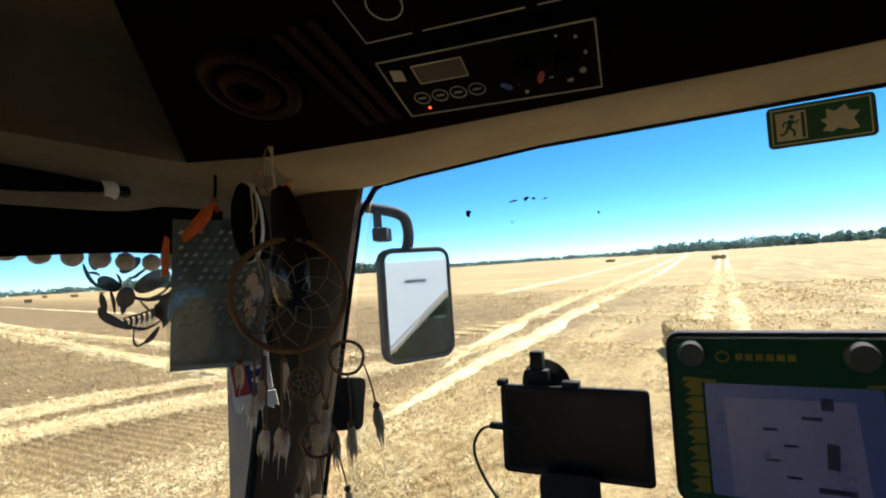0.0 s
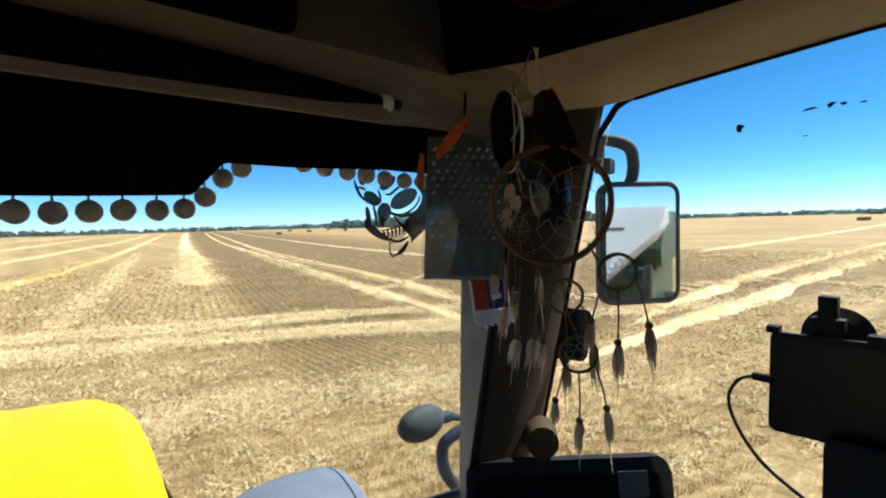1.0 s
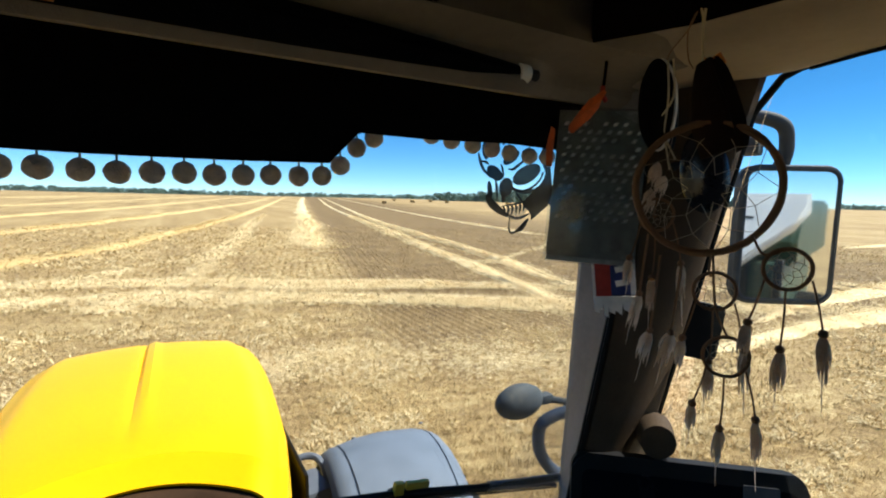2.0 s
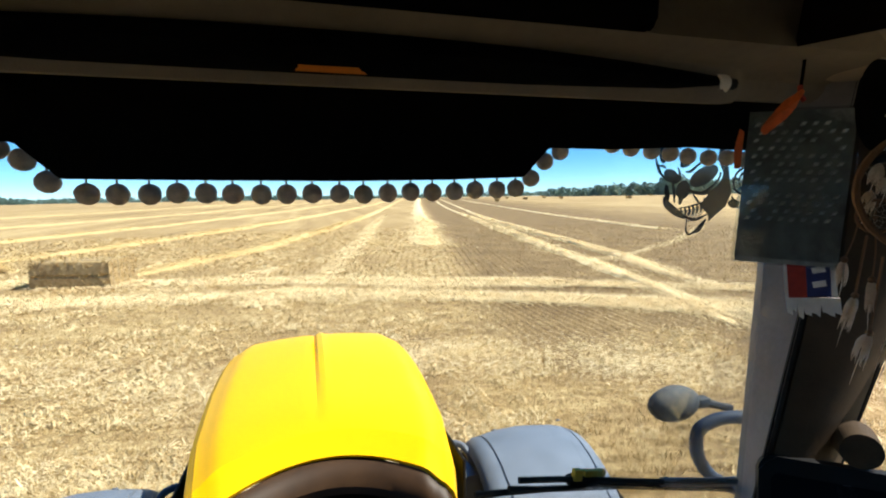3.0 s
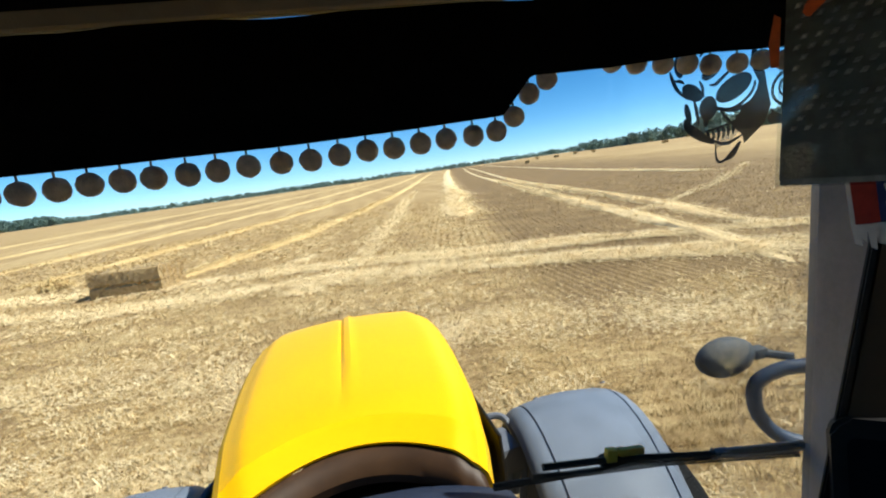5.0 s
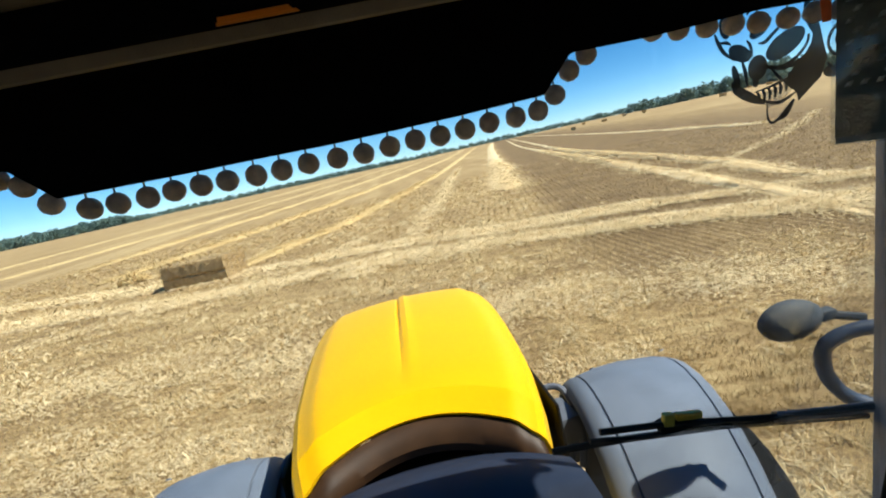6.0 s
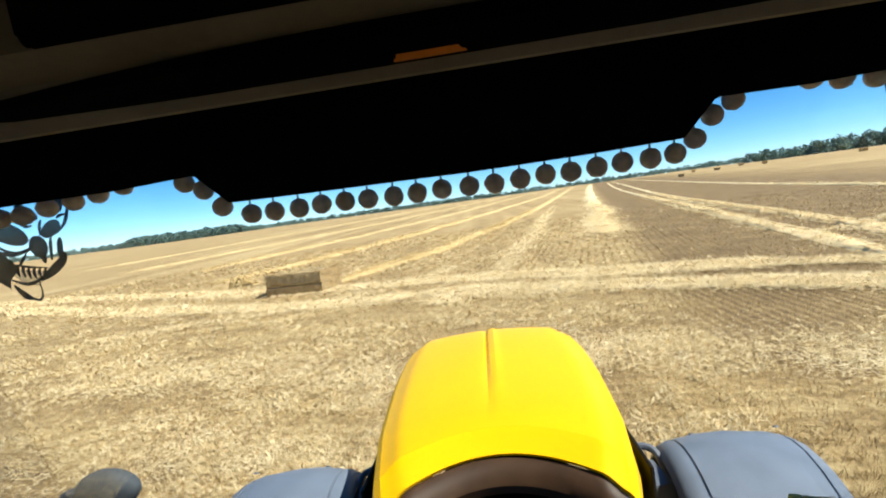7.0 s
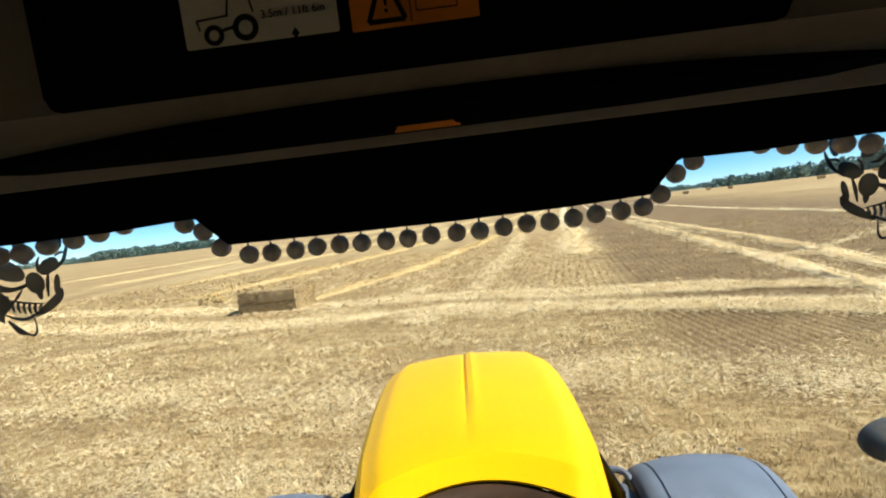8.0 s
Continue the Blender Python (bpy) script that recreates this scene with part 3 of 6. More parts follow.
swath([(10.9, 16.6), (13, 17.6), (20, 22.4), (30, 31)], 0.6, 0.05, 60, core=0)
# rows beside the tractor
swath([(7.0, 5.1), (12, 5.0), (16.4, 4.9), (31, 4.7), (80, 3), (186, 0.5), (300, -2)], 0.9, 0.1)
swath([(11, 5.8), (16.7, 6.4), (34.7, 6.8), (90, 5.2), (184, 2.5), (300, 0)], 0.8, 0.1)
swath([(15.5, -0.2), (20.2, -0.4), (32, -1.1), (80, -3.8), (172, -8.9), (290, -15)], 0.7, 0.1)
swath([(16, -1.4), (21.2, -1.6), (33, -2.3), (80, -5), (174, -10.5), (290, -17)], 0.7, 0.1)
swath([(39, 15), (100, 13.5), (270, 10)], 1.1, 0.1, 20)
swath([(23.1, 4.8), (22.4, 1.0), (22.5, -2.1), (23, -9)], 0.6, 0.06)


def straw_bale(loc, turn, size=(2.3, 1.15, 0.72), label="large rectangular pressed straw bale lying on the stubble", furrow=0.012):
    """A big square bale: shaggy pressed flakes held by sunken strings."""
    lx, ly, lz = size
    ob = thing("straw_bale", (*loc, relief(*loc)), label, "bale", "straw bales")
    m = Matrix.Translation((*loc, relief(*loc))) @ Matrix.Rotation(turn, 4, "Z")
    bm = bmesh.new()
    nx = 26
    # outline of the end, with a furrow pressed along each long side
    edge = rounded(ly, lz, 0.09, 2)
    outline = []
    for p, q in zip(edge, edge[1:] + edge[:1]):
        outline.append((p[0], p[1]))
        if abs(p[0] - q[0]) < 1e-6 and abs(p[1] - q[1]) > lz / 2:
            up = 1 if q[1] > p[1] else -1
            outline += [(p[0], -0.06 * up - 0.05), (p[0] * (1 - 0.12 / ly), -0.05), (p[0], 0.06 * up - 0.05)]
    secs = []
    for i in range(nx + 1):
        x = lx * (i / nx - 0.5)
        ring = []
        flake = 0.012 * math.cos(i * math.pi) if furrow < 0.02 else (-furrow if i % 4 == 1 else 0.012)
        for yy, zz in outline:
            y2, z2 = yy * (1 + flake), zz * (1 + flake) + lz / 2
            e = 0.02 * noise.noise((x * 5, yy * 5 + loc[0], zz * 5))
            ring.append(m @ Vector((x + e, y2 + e, max(0.0, z2 + e))))
        secs.append([bm.verts.new(p) for p in ring])
    for a, b in zip(secs, secs[1:]):
        for k in range(len(a)):
            bm.faces.new((a[k], a[(k + 1) % len(a)], b[(k + 1) % len(a)], b[k]))
    bm.faces.new(secs[0][::-1])
    bm.faces.new(secs[-1])
    part("pressed_straw", bm, M["bale"], ob)
    # loose straw that sticks out of the faces
    n = 2400
    u = rng.uniform(-0.5, 0.5, (n, 3))
    side = rng.integers(0, 3, n)
    u[np.arange(n), side] = np.where(rng.uniform(0, 1, n) < 0.5, -0.5, 0.5)
    pts = [m @ Vector((a * lx, b * ly, (c + 0.5) * lz)) for a, b, c in u.tolist()]
    v, f = strands(np.array([tuple(p) for p in pts]), 0.0, 3.0, 0.12, 0.012, 0.0, 0.6)
    me = bpy.data.meshes.new("loose_ends")
    me.from_pydata(v.tolist(), [], f.tolist())
    me.materials.append(M["straw"])
    tuft = new("loose_ends", me)
    tuft.parent = ob
    tuft.matrix_parent_inverse = Matrix.Translation(-base_of(ob))
    for k in range(5):
        y = ly * (k / 4 - 0.5) * 0.8
        bm = bmesh.new()
        tube(bm, [m @ Vector(p) for p in ((-lx / 2 - 0.015, y, 0.02), (-lx / 2 - 0.015, y, lz - 0.02), (-lx / 2, y, lz + 0.008), (lx / 2, y, lz + 0.008), (lx / 2 + 0.015, y, lz - 0.02), (lx / 2 + 0.015, y, 0.02))], 0.006, 5)
        part("string", bm, M["thread"], ob)
    return ob


bale = straw_bale((-7.05, 17.9), -0.22, (2.4, 1.45, 0.84))


def straw_heap(x, y, r, h):
    """A small shaggy heap that fell off a windrow."""
    n = 1400
    o = rng.normal(0, r * 0.5, (n, 2))
    z = h * np.exp(-np.sum(o * o, 1) / (r * r)) * rng.uniform(0.3, 1, n)
    v, f = strands(np.stack([x + o[:, 0], y + o[:, 1], z], 1), 0.0, 3.0, 0.13, 0.012, 0.02, 0.5)
    raw("straw_heap", v.tolist(), f.tolist(), M["straw_gold"], "small shaggy heap of straw near a bale", "straw heap", "stuff")


straw_heap(-11.6, 21.8, 0.5, 0.45)
straw_bale((14.05, -0.1), 0.2, (2.2, 1.2, 0.72), label="large rectangular straw bale with furrowed side beside the tractor", furrow=0.11)
for x, y, a in ((60, 148, 0.3), (83, 175, 0.5), (96, 170, 0.2), (112, 150, 0.4), (150, 175, 0.3), (190, 235, 0.3), (88, 205, 0.2), (104, 200, 0.4), (160, 22, 0.1), (120, -6, 0.2)):
    copy_thing(bale, Matrix.Translation((x, y, relief(x, y))) @ Matrix.Rotation(a + 1.1, 4, "Z"))


def woods(name, az0, az1, dist, top, count, label, seed, low=0.4):
    """A far belt of trees: trunks, and crowns of many small leaf tufts in uneven heaps."""
    r = np.random.default_rng(seed)
    verts, faces = [], []
    for i in range(count):
        a = radians(az0 + (az1 - az0) * (i + r.uniform(0, 1)) / count)
        d = dist * r.uniform(0.93, 1.1)
        x, y = d * math.sin(a), d * math.cos(a)
        g = relief(x, y) - 0.08 * top
        s = (i + 0.5) / count
        shape = min(1, 5 * s, 5 * (1 - s))
        h = top * (low + (1 - low) * shape) * r.uniform(0.75, 1.1)
        w = h * r.uniform(0.35, 0.55)
        w = max(w, 0.8 * h) if dist > 1000 else w
        lobes = [(r.normal(0, w * 0.45), r.normal(0, w * 0.45), h * r.uniform(0.10, 0.8), h * r.uniform(0.17, 0.27)) for _ in range(9)]
        for cx, cy, cz, cr in lobes:
            n = 26
            u = r.normal(0, 1, (n, 3))
            u /= np.linalg.norm(u, axis=1)[:, None]
            c = np.array([x + cx, y + cy, g + cz]) + u * cr * r.uniform(0.6, 1.05, (n, 1))
            t = r.normal(0, 1, (n, 2, 3))
            t /= np.linalg.norm(t, axis=2)[:, :, None]
            k = cr * 0.42
            base = len(verts)
            q = np.stack([c - t[:, 0] * k, c + t[:, 1] * k * 0.8, c + t[:, 0] * k, c - t[:, 1] * k * 0.8], 1).reshape(-1, 3)
            verts += q.tolist()
            faces += (np.arange(4 * n).reshape(-1, 4) + base).tolist()
        base = len(verts)
        for z, rr in ((-0.5, w * 0.06), (h * 0.6, w * 0.03)):
            verts += [(x + rr * math.cos(q), y + rr * math.sin(q), g + z) for q in (0, 1.57, 3.14, 4.71)]
        faces += [(base + k, base + (k + 1) % 4, base + 4 + (k + 1) % 4, base + 4 + k) for k in range(4)]
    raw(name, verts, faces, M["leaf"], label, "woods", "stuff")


woods("far_woods", -60, 40, 1150, 13, 420, "far dark green hedge line along the horizon", 1, 0.9)
woods("far_woods", 40, 112, 1200, 13, 300, "far dark green hedge line along the horizon", 2, 0.9)
woods("far_woods", -40, -25, 1000, 19, 170, "far wooded rise, haze put into its bluish green", 3, 0.25)
woods("far_woods", 28, 62, 620, 17, 90, "belt of broad trees at the field's edge", 4, 0.7)
woods("far_woods", 82, 112, 700, 16, 70, "belt of trees at the far field edge", 6, 0.4)
woods("far_woods", 40, 44, 560, 24, 10, "group of tall slim trees above the field edge", 7, 0.9)


# ---- the tractor: bodywork ----
tractor = thing("tractor", (0, 0, 0), "yellow tractor with grey fenders and dark cab on stubble", "tractor")


def hood_section(y, z, hw, drop=0.75, flat=0.62, ridge=0.0):
    """One cross-cut of the hood: gently domed top, rounded shoulders, sides going down."""
    pts = []
    for k in range(-28, 29):
        u = k / 28
        au = abs(u)
        if au < 0.66:
            x = u / 0.66 * hw * 0.80
            zz = z - 0.035 * (x / hw) ** 2 * 1.2
            if ridge:
                zz += ridge * (0.9 * math.exp(-((x - 0.014) / 0.02) ** 2) - 1.3 * math.exp(-((x + 0.022) / 0.014) ** 2))
        elif au < 0.77:
            q = (au - 0.66) / 0.11
            x = math.copysign(hw * (0.80 + 0.12 * q), u)
            zz = z - 0.027 - 0.036 * q
        elif au < 0.86:
            q = (au - 0.77) / 0.09 * math.pi / 2
            x = math.copysign(hw * (0.92 + 0.08 * math.sin(q)), u)
            zz = z - 0.063 - 0.058 * (1 - math.cos(q))
        else:
            q = (au - 0.86) / 0.14
            x = math.copysign(hw * (1 + 0.03 * q), u)
            zz = z - 0.121 - drop * q
        pts.append((x, y, zz))
    return pts


def build_hood():
    bm = bmesh.new()
    rows = []
    for y, z, hw, rg in ((1.20, 1.800, 0.375, 0), (1.26, 1.846, 0.40, 0), (1.34, 1.853, 0.412, 0), (1.72, 1.857, 0.442, 0.003), (1.9, 1.858, 0.455, 0.006), (2.15, 1.857, 0.47, 0.008), (2.35, 1.855, 0.475, 0.014),
                         (2.55, 1.850, 0.475, 0.014), (2.72, 1.842, 0.465, 0.014), (2.83, 1.830, 0.445, 0.012), (2.91, 1.808, 0.41, 0.008), (2.96, 1.77, 0.37, 0.004), (2.99, 1.70, 0.34, 0), (3.02, 1.55, 0.32, 0)):
        sec = hood_section(y, z, hw, 0.75 if y < 2.9 else 0.6, ridge=rg)
        bow = {1.20: (0.17, 0.30), 1.26: (0.15, 0.325), 1.34: (0.12, 0.30)}.get(y)
        if bow:  # the rear edge bows back at the sides
            sec = [(x, y2 - bow[0] * (abs(x) / hw) ** 2 + bow[1], zz) for x, y2, zz in sec]
        rows.append(sec)
    loft(bm, rows)
    thicken(bm, -0.012)
    hood = part("hood", bm, M["yellow"], tractor, "glossy yellow hood with a raised centre crease")
    hood.data.set_sharp_from_angle(angle=radians(20))
    # rim along the rear edge; its dark brown stands for yellow hood in shade
    bm = bmesh.new()
    loft(bm, [[(x * k, y - dy, z - dz) for x, y, z in rows[0]] for k, dy, dz in ((1.0, -0.004, 0.014), (1.002, 0.0, 0.004), (0.99, 0.016, 0.010), (0.97, 0.046, 0.034), (0.95, 0.060, 0.064), (0.93, 0.05, 0.095), (0.91, 0.0, 0.105))])
    thicken(bm, 0.004)
    part("rear_rim", bm, M["rim"], hood, "rim under the edge, brown for yellow hood in shade")
    bm = bmesh.new()
    loft(bm, [[(x * 0.93, 2.99 + 0.01 * k, 1.62 - 0.09 * k) for x in np.linspace(-0.34, 0.34, 9)] for k in range(9)])
    thicken(bm, 0.02)
    part("grille", bm, M["black"], hood, "black front grille")
    for sd in (1, -1):
        bm = bmesh.new()
        prism(bm, [(1.55, 1.12), (2.75, 1.12), (2.7, 1.62), (1.6, 1.66)], 0.012, Matrix(((0, 0, 1, 0.497 * sd), (1, 0, 0, 0), (0, 1, 0, 0), (0, 0, 0, 1))), 0.004)
        part("side_grille", bm, M["black"], hood, "black side grille")
    # cowl between hood and windscreen
    bm = bmesh.new()
    loft(bm, [[(x, y + 0.06 * (1 - (x / 0.5) ** 2), z - 0.10 * (abs(x) / 0.5) ** 2.5) for x in np.linspace(-0.42, 0.42, 15)] for y, z in ((2.0, 1.45), (1.6, 1.56), (1.36, 1.68), (1.25, 1.76), (1.12, 1.80), (0.98, 1.80), (0.86, 1.76), (0.84, 1.6))])
    thicken(bm, 0.015)
    part("windscreen_cowl", bm, M["cowl"], tractor, "dark cowl below the windscreen")
    bm = bmesh.new()
    box(bm, (0, 2.0, 0.95), (0.62, 2.2, 0.7), bev=0.04)
    part("chassis", bm, M["black"], tractor)


build_hood()


def build_fender(side):
    """A front fender: a curved plate over the wheel with a turned-down inner edge and bolts."""
    xi, xo = 0.78 * side, 1.44 * side
    prof = []
    for k in range(19):
        a = radians(-6 + 166 * k / 18)
        prof.append((1.95 - 0.82 * math.cos(a) * 0.98, 0.615 + 0.82 * math.sin(a)))
    prof = [(1.95 + (1.95 - y), z) for y, z in prof][::-1]
    bm = bmesh.new()
    rows = []
    for y, z in prof:
        cen = Vector((0, 1.95, 0.615))
        out = (Vector((0, y, z)) - cen).normalized()
        row = []
        xi, xo = (0.775 + (y - 2.4) * 0.12) * side, (1.40 + (y - 2.5) * 0.19) * side
        for x, dz in ((xi - 0.045 * side, -0.06), (xi - 0.04 * side, -0.045), (xi - 0.02 * side, -0.018), (xi + 0.02 * side, 0.0), (xi + 0.042 * side, 0.002), (xi + 0.044 * side, -0.008), (xi + 0.049 * side, -0.008), (xi + 0.052 * side, 0.004), (xi * 0.7 + xo * 0.3, 0.022), ((xi + xo) / 2, 0.024), (xi * 0.25 + xo * 0.75, 0.008), (xo - 0.085 * side, -0.010), (xo - 0.083 * side, -0.021), (xo - 0.078 * side, -0.022), (xo - 0.075 * side, -0.013), (xo - 0.03 * side, -0.036), (xo, -0.075), (xo + 0.008 * side, -0.13)):
            p = Vector((x, y, z)) + out * dz
            row.append(p)
        rows.append(row)
    loft(bm, rows)
    thicken(bm, 0.012)
    fd = part("front_fender", bm, M["grey"], tractor, "grey plastic front fender with a moulded edge")
    for x in (0.93 * side, 1.33 * side):
        a = radians(58)
        p = Vector((x, 1.95 + 0.838 * math.cos(a), 0.615 + 0.838 * math.sin(a)))
        bm = bmesh.new()
        bmesh.ops.create_cone(bm, cap_ends=True, segments=10, radius1=0.015, radius2=0.011, depth=0.008, matrix=facing(p, (0, math.cos(a), math.sin(a)), (0, -1, 0.2)))
        part("bolt", bm, M["steel"], fd, "pale steel bolt")
    # wheel under it
    bm = bmesh.new()
    prof = ((0.26, -0.22), (0.44, -0.26), (0.56, -0.27), (0.605, -0.23), (0.615, 0.0), (0.605, 0.23), (0.56, 0.27), (0.44, 0.26), (0.26, 0.22))
    rows = []
    for k in range(41):
        a = 2 * math.pi * k / 40
        rows.append([((1.11 + 0) * side + w, 1.98 + r * math.cos(a), 0.64 + r * math.sin(a)) for r, w in prof])
    loft(bm, rows)
    wheel = part("front_wheel", bm, M["rubber"], tractor, "black lugged tyre")
    bm = bmesh.new()
    for k in range(20):
        a = 2 * math.pi * k / 20
        for sgn in (-1, 1):
            a2 = a + (0.16 if sgn > 0 else 0)
            box(bm, (1.11 * side + sgn * 0.10, 1.98 + 0.615 * math.cos(a2), 0.64 + 0.615 * math.sin(a2)), (0.25, 0.05, 0.05), (math.degrees(a2) - 90, 0, 20 * sgn))
    part("lugs", bm, M["rubber"], wheel)
    bm = bmesh.new()
    bmesh.ops.create_cone(bm, cap_ends=True, segments=28, radius1=0.28, radius2=0.25, depth=0.3, matrix=Matrix.Translation((1.11 * side, 1.98, 0.64)) @ Matrix.Rotation(math.pi / 2, 4, "Y"))
    part("rim", bm, M["white"], wheel)
    # bracket between hood and fender
    bm = bmesh.new()
    tube(bm, smooth_line([(0.44 * side, 2.22, 1.30), (0.55 * side, 2.25, 1.35), (0.66 * side, 2.26, 1.36), (0.71 * side, 2.2, 1.33), (0.71 * side, 2.05, 1.22), (0.66 * side, 1.96, 1.1)]), 0.017)
    part("fender_stay", bm, M["steel"], tractor, "bent steel stay")
    bm = bmesh.new()
    box(bm, (0.62 * side, 2.10, 1.265), (0.15, 0.2, 0.13), (0, 0, 8), 0.02)
    part("battery_box", bm, M["steel"], tractor)


for sd in (1, -1):
    build_fender(sd)


def build_round_mirror(side):
    """A small round wide-angle mirror, seen from behind, on a bent tube at the pillar."""
    c = Vector((1.225 * side, 1.37, 1.875))
    bm = bmesh.new()
    rows = []
    for k in range(9):
        q = k / 8 * math.pi / 2
        rows.append([(c.x + 0.105 * math.cos(a) * math.cos(q), c.y - 0.045 * math.sin(q), c.z + 0.066 * math.sin(a) * math.cos(q)) for a in np.linspace(0, 2 * math.pi, 25)])
    rows.insert(0, [(x * 0.0 + c.x + (x - c.x) * 0.96, y + 0.02, c.z + (z - c.z) * 0.96) for x, y, z in rows[0]])
    loft(bm, rows)
    bmesh.ops.remove_doubles(bm, verts=bm.verts[:], dist=0.001)
    rm = part("round_mirror", bm, M["grey_dark"], tractor, "small oval grey mirror housing on a bent tube")
    bm = bmesh.new()
    prism(bm, [(0.09 * math.cos(a), 0.056 * math.sin(a)) for a in np.linspace(0, 2 * math.pi, 24, endpoint=False)], 0.004, facing(c + Vector((0, 0.021, 0)), (0, 1, 0)))
    part("mirror_pane", bm, M["mirror"], rm)
    bm = bmesh.new()
    tube(bm, [c + Vector((0.08 * side, 0.02, 0.0)), c + Vector((0.13 * side, 0.0, -0.012)), c + Vector((0.2 * side, -0.06, -0.02))], 0.014)
    box(bm, c + Vector((0.12 * side, 0.0, -0.008)), (0.05, 0.04, 0.035), bev=0.006)
    part("mirror_joint", bm, M["grey_dark"], rm)
    bm = bmesh.new()
    tube(bm, smooth_line([(1.40 * side, 1.24, 1.86), (1.33 * side, 1.27, 1.85), (1.265 * side, 1.29, 1.815), (1.255 * side, 1.295, 1.76), (1.275 * side, 1.295, 1.69), (1.33 * side, 1.28, 1.62), (1.42 * side, 1.24, 1.585), (1.52 * side, 1.2, 1.57)]), 0.023, 10)
    part("grab_tube", bm, M["tube"], tractor, "bent grey steel tube")


for sd in (1, -1):
    build_round_mirror(sd)


def build_side_mirror(side):
    tl, tr, zt, zb = Vector((1.505 * side, 0.785, 0)), Vector((1.715 * side, 0.65, 0)), 2.72, 2.352
    cen = (tl + tr) / 2 + Vector((0, 0, (zt + zb) / 2))
    nrm = Vector((-(tl.y - tr.y) * side, -abs(tr.x - tl.x), 0))
    m = facing(cen, nrm)
    w = (tl - tr).length
    bm = bmesh.new()
    prism(bm, rounded(w + 0.016, zt - zb + 0.016, 0.04), 0.03, m @ Matrix.Translation((0, 0, -0.022)), 0.006)
    sm = part("side_mirror", bm, M["grey_dark"], tractor, "large upright wing mirror in a dark frame")
    bm = bmesh.new()
    prism(bm, rounded(w - 0.012, zt - zb - 0.012, 0.032), 0.006, m)
    part("mirror_pane", bm, M["mirror"], sm)
    bm = bmesh.new()
    ring = [m @ Vector((x, y, -0.003)) for x, y in rounded(w, zt - zb, 0.036)]
    tube(bm, ring, 0.010, 8, close=True)
    part("mirror_frame", bm, M["grey_dark"], sm)
    bm = bmesh.new()
    tube(bm, smooth_line([(1.08 * side, 0.95, 2.90), (1.32 * side, 0.9, 2.89), (1.50 * side, 0.80, 2.865), (1.57 * side, 0.74, 2.84), (1.60 * side, 0.735, 2.79), (1.605 * side, 0.745, 2.735), (1.63 * side, 0.79, 2.68), (1.635 * side, 0.80, 2.5)]), 0.019, 10)
    part("mirror_arm", bm, M["grey_dark"], sm, "bent grey steel arm")
    bm = bmesh.new()
    box(bm, (1.50 * side, 0.775, 2.775), (0.075, 0.05, 0.045), (0, 0, 20), 0.008)
    box(bm, (1.50 * side, 0.79, 2.82), (0.02, 0.02, 0.07))
    part("arm_lamp", bm, M["grey_dark"], sm, "small lamp under the arm")


for sd in (1, -1):
    build_side_mirror(sd)

# wiper across the lower windscreen
bm = bmesh.new()
tube(bm, smooth_line([(0.93, 0.80, 1.975), (0.7, 0.815, 2.005), (0.5, 0.82, 2.045), (0.36, 0.82, 2.068)]), 0.0065, 6)
wiper = part("wiper", bm, M["black"], tractor, "black windscreen wiper at rest")
bm = bmesh.new()
tube(bm, [(0.90, 0.825, 1.945), (0.6, 0.83, 2.005), (0.42, 0.83, 2.032), (0.27, 0.83, 2.048)], 0.0065, 6)
box(bm, (0.5, 0.83, 2.04), (0.05, 0.02, 0.025), (0, -8, 0), 0.004)
part("blade", bm, M["rubber"], wiper)
bm = bmesh.new()
box(bm, (0.53, 0.818, 2.055), (0.05, 0.012, 0.014), (0, 8, 0), 0.003)
box(bm, (0.49, 0.818, 2.058), (0.02, 0.014, 0.024), (0, 8, 0), 0.003)
part("clip", bm, M["clip"], wiper, "yellow clip")
bm = bmesh.new()
tube(bm, [(0.925, 0.812, 1.968), (0.80, 0.815, 1.985), (0.70, 0.818, 2.003)], 0.0105, 8)
part("arm_sleeve", bm, M["steel"], wiper, "worn grey steel sleeve")
bm = bmesh.new()
tube(bm, smooth_line([(0.66, 0.826, 1.996), (0.56, 0.822, 2.022), (0.46, 0.826, 2.028), (0.34, 0.826, 2.05)]), 0.006, 6)
part("link", bm, M["black"], wiper)


# ---- the tractor: cab ----
def lean(z):
    return -0.236 * (z - 2.45)


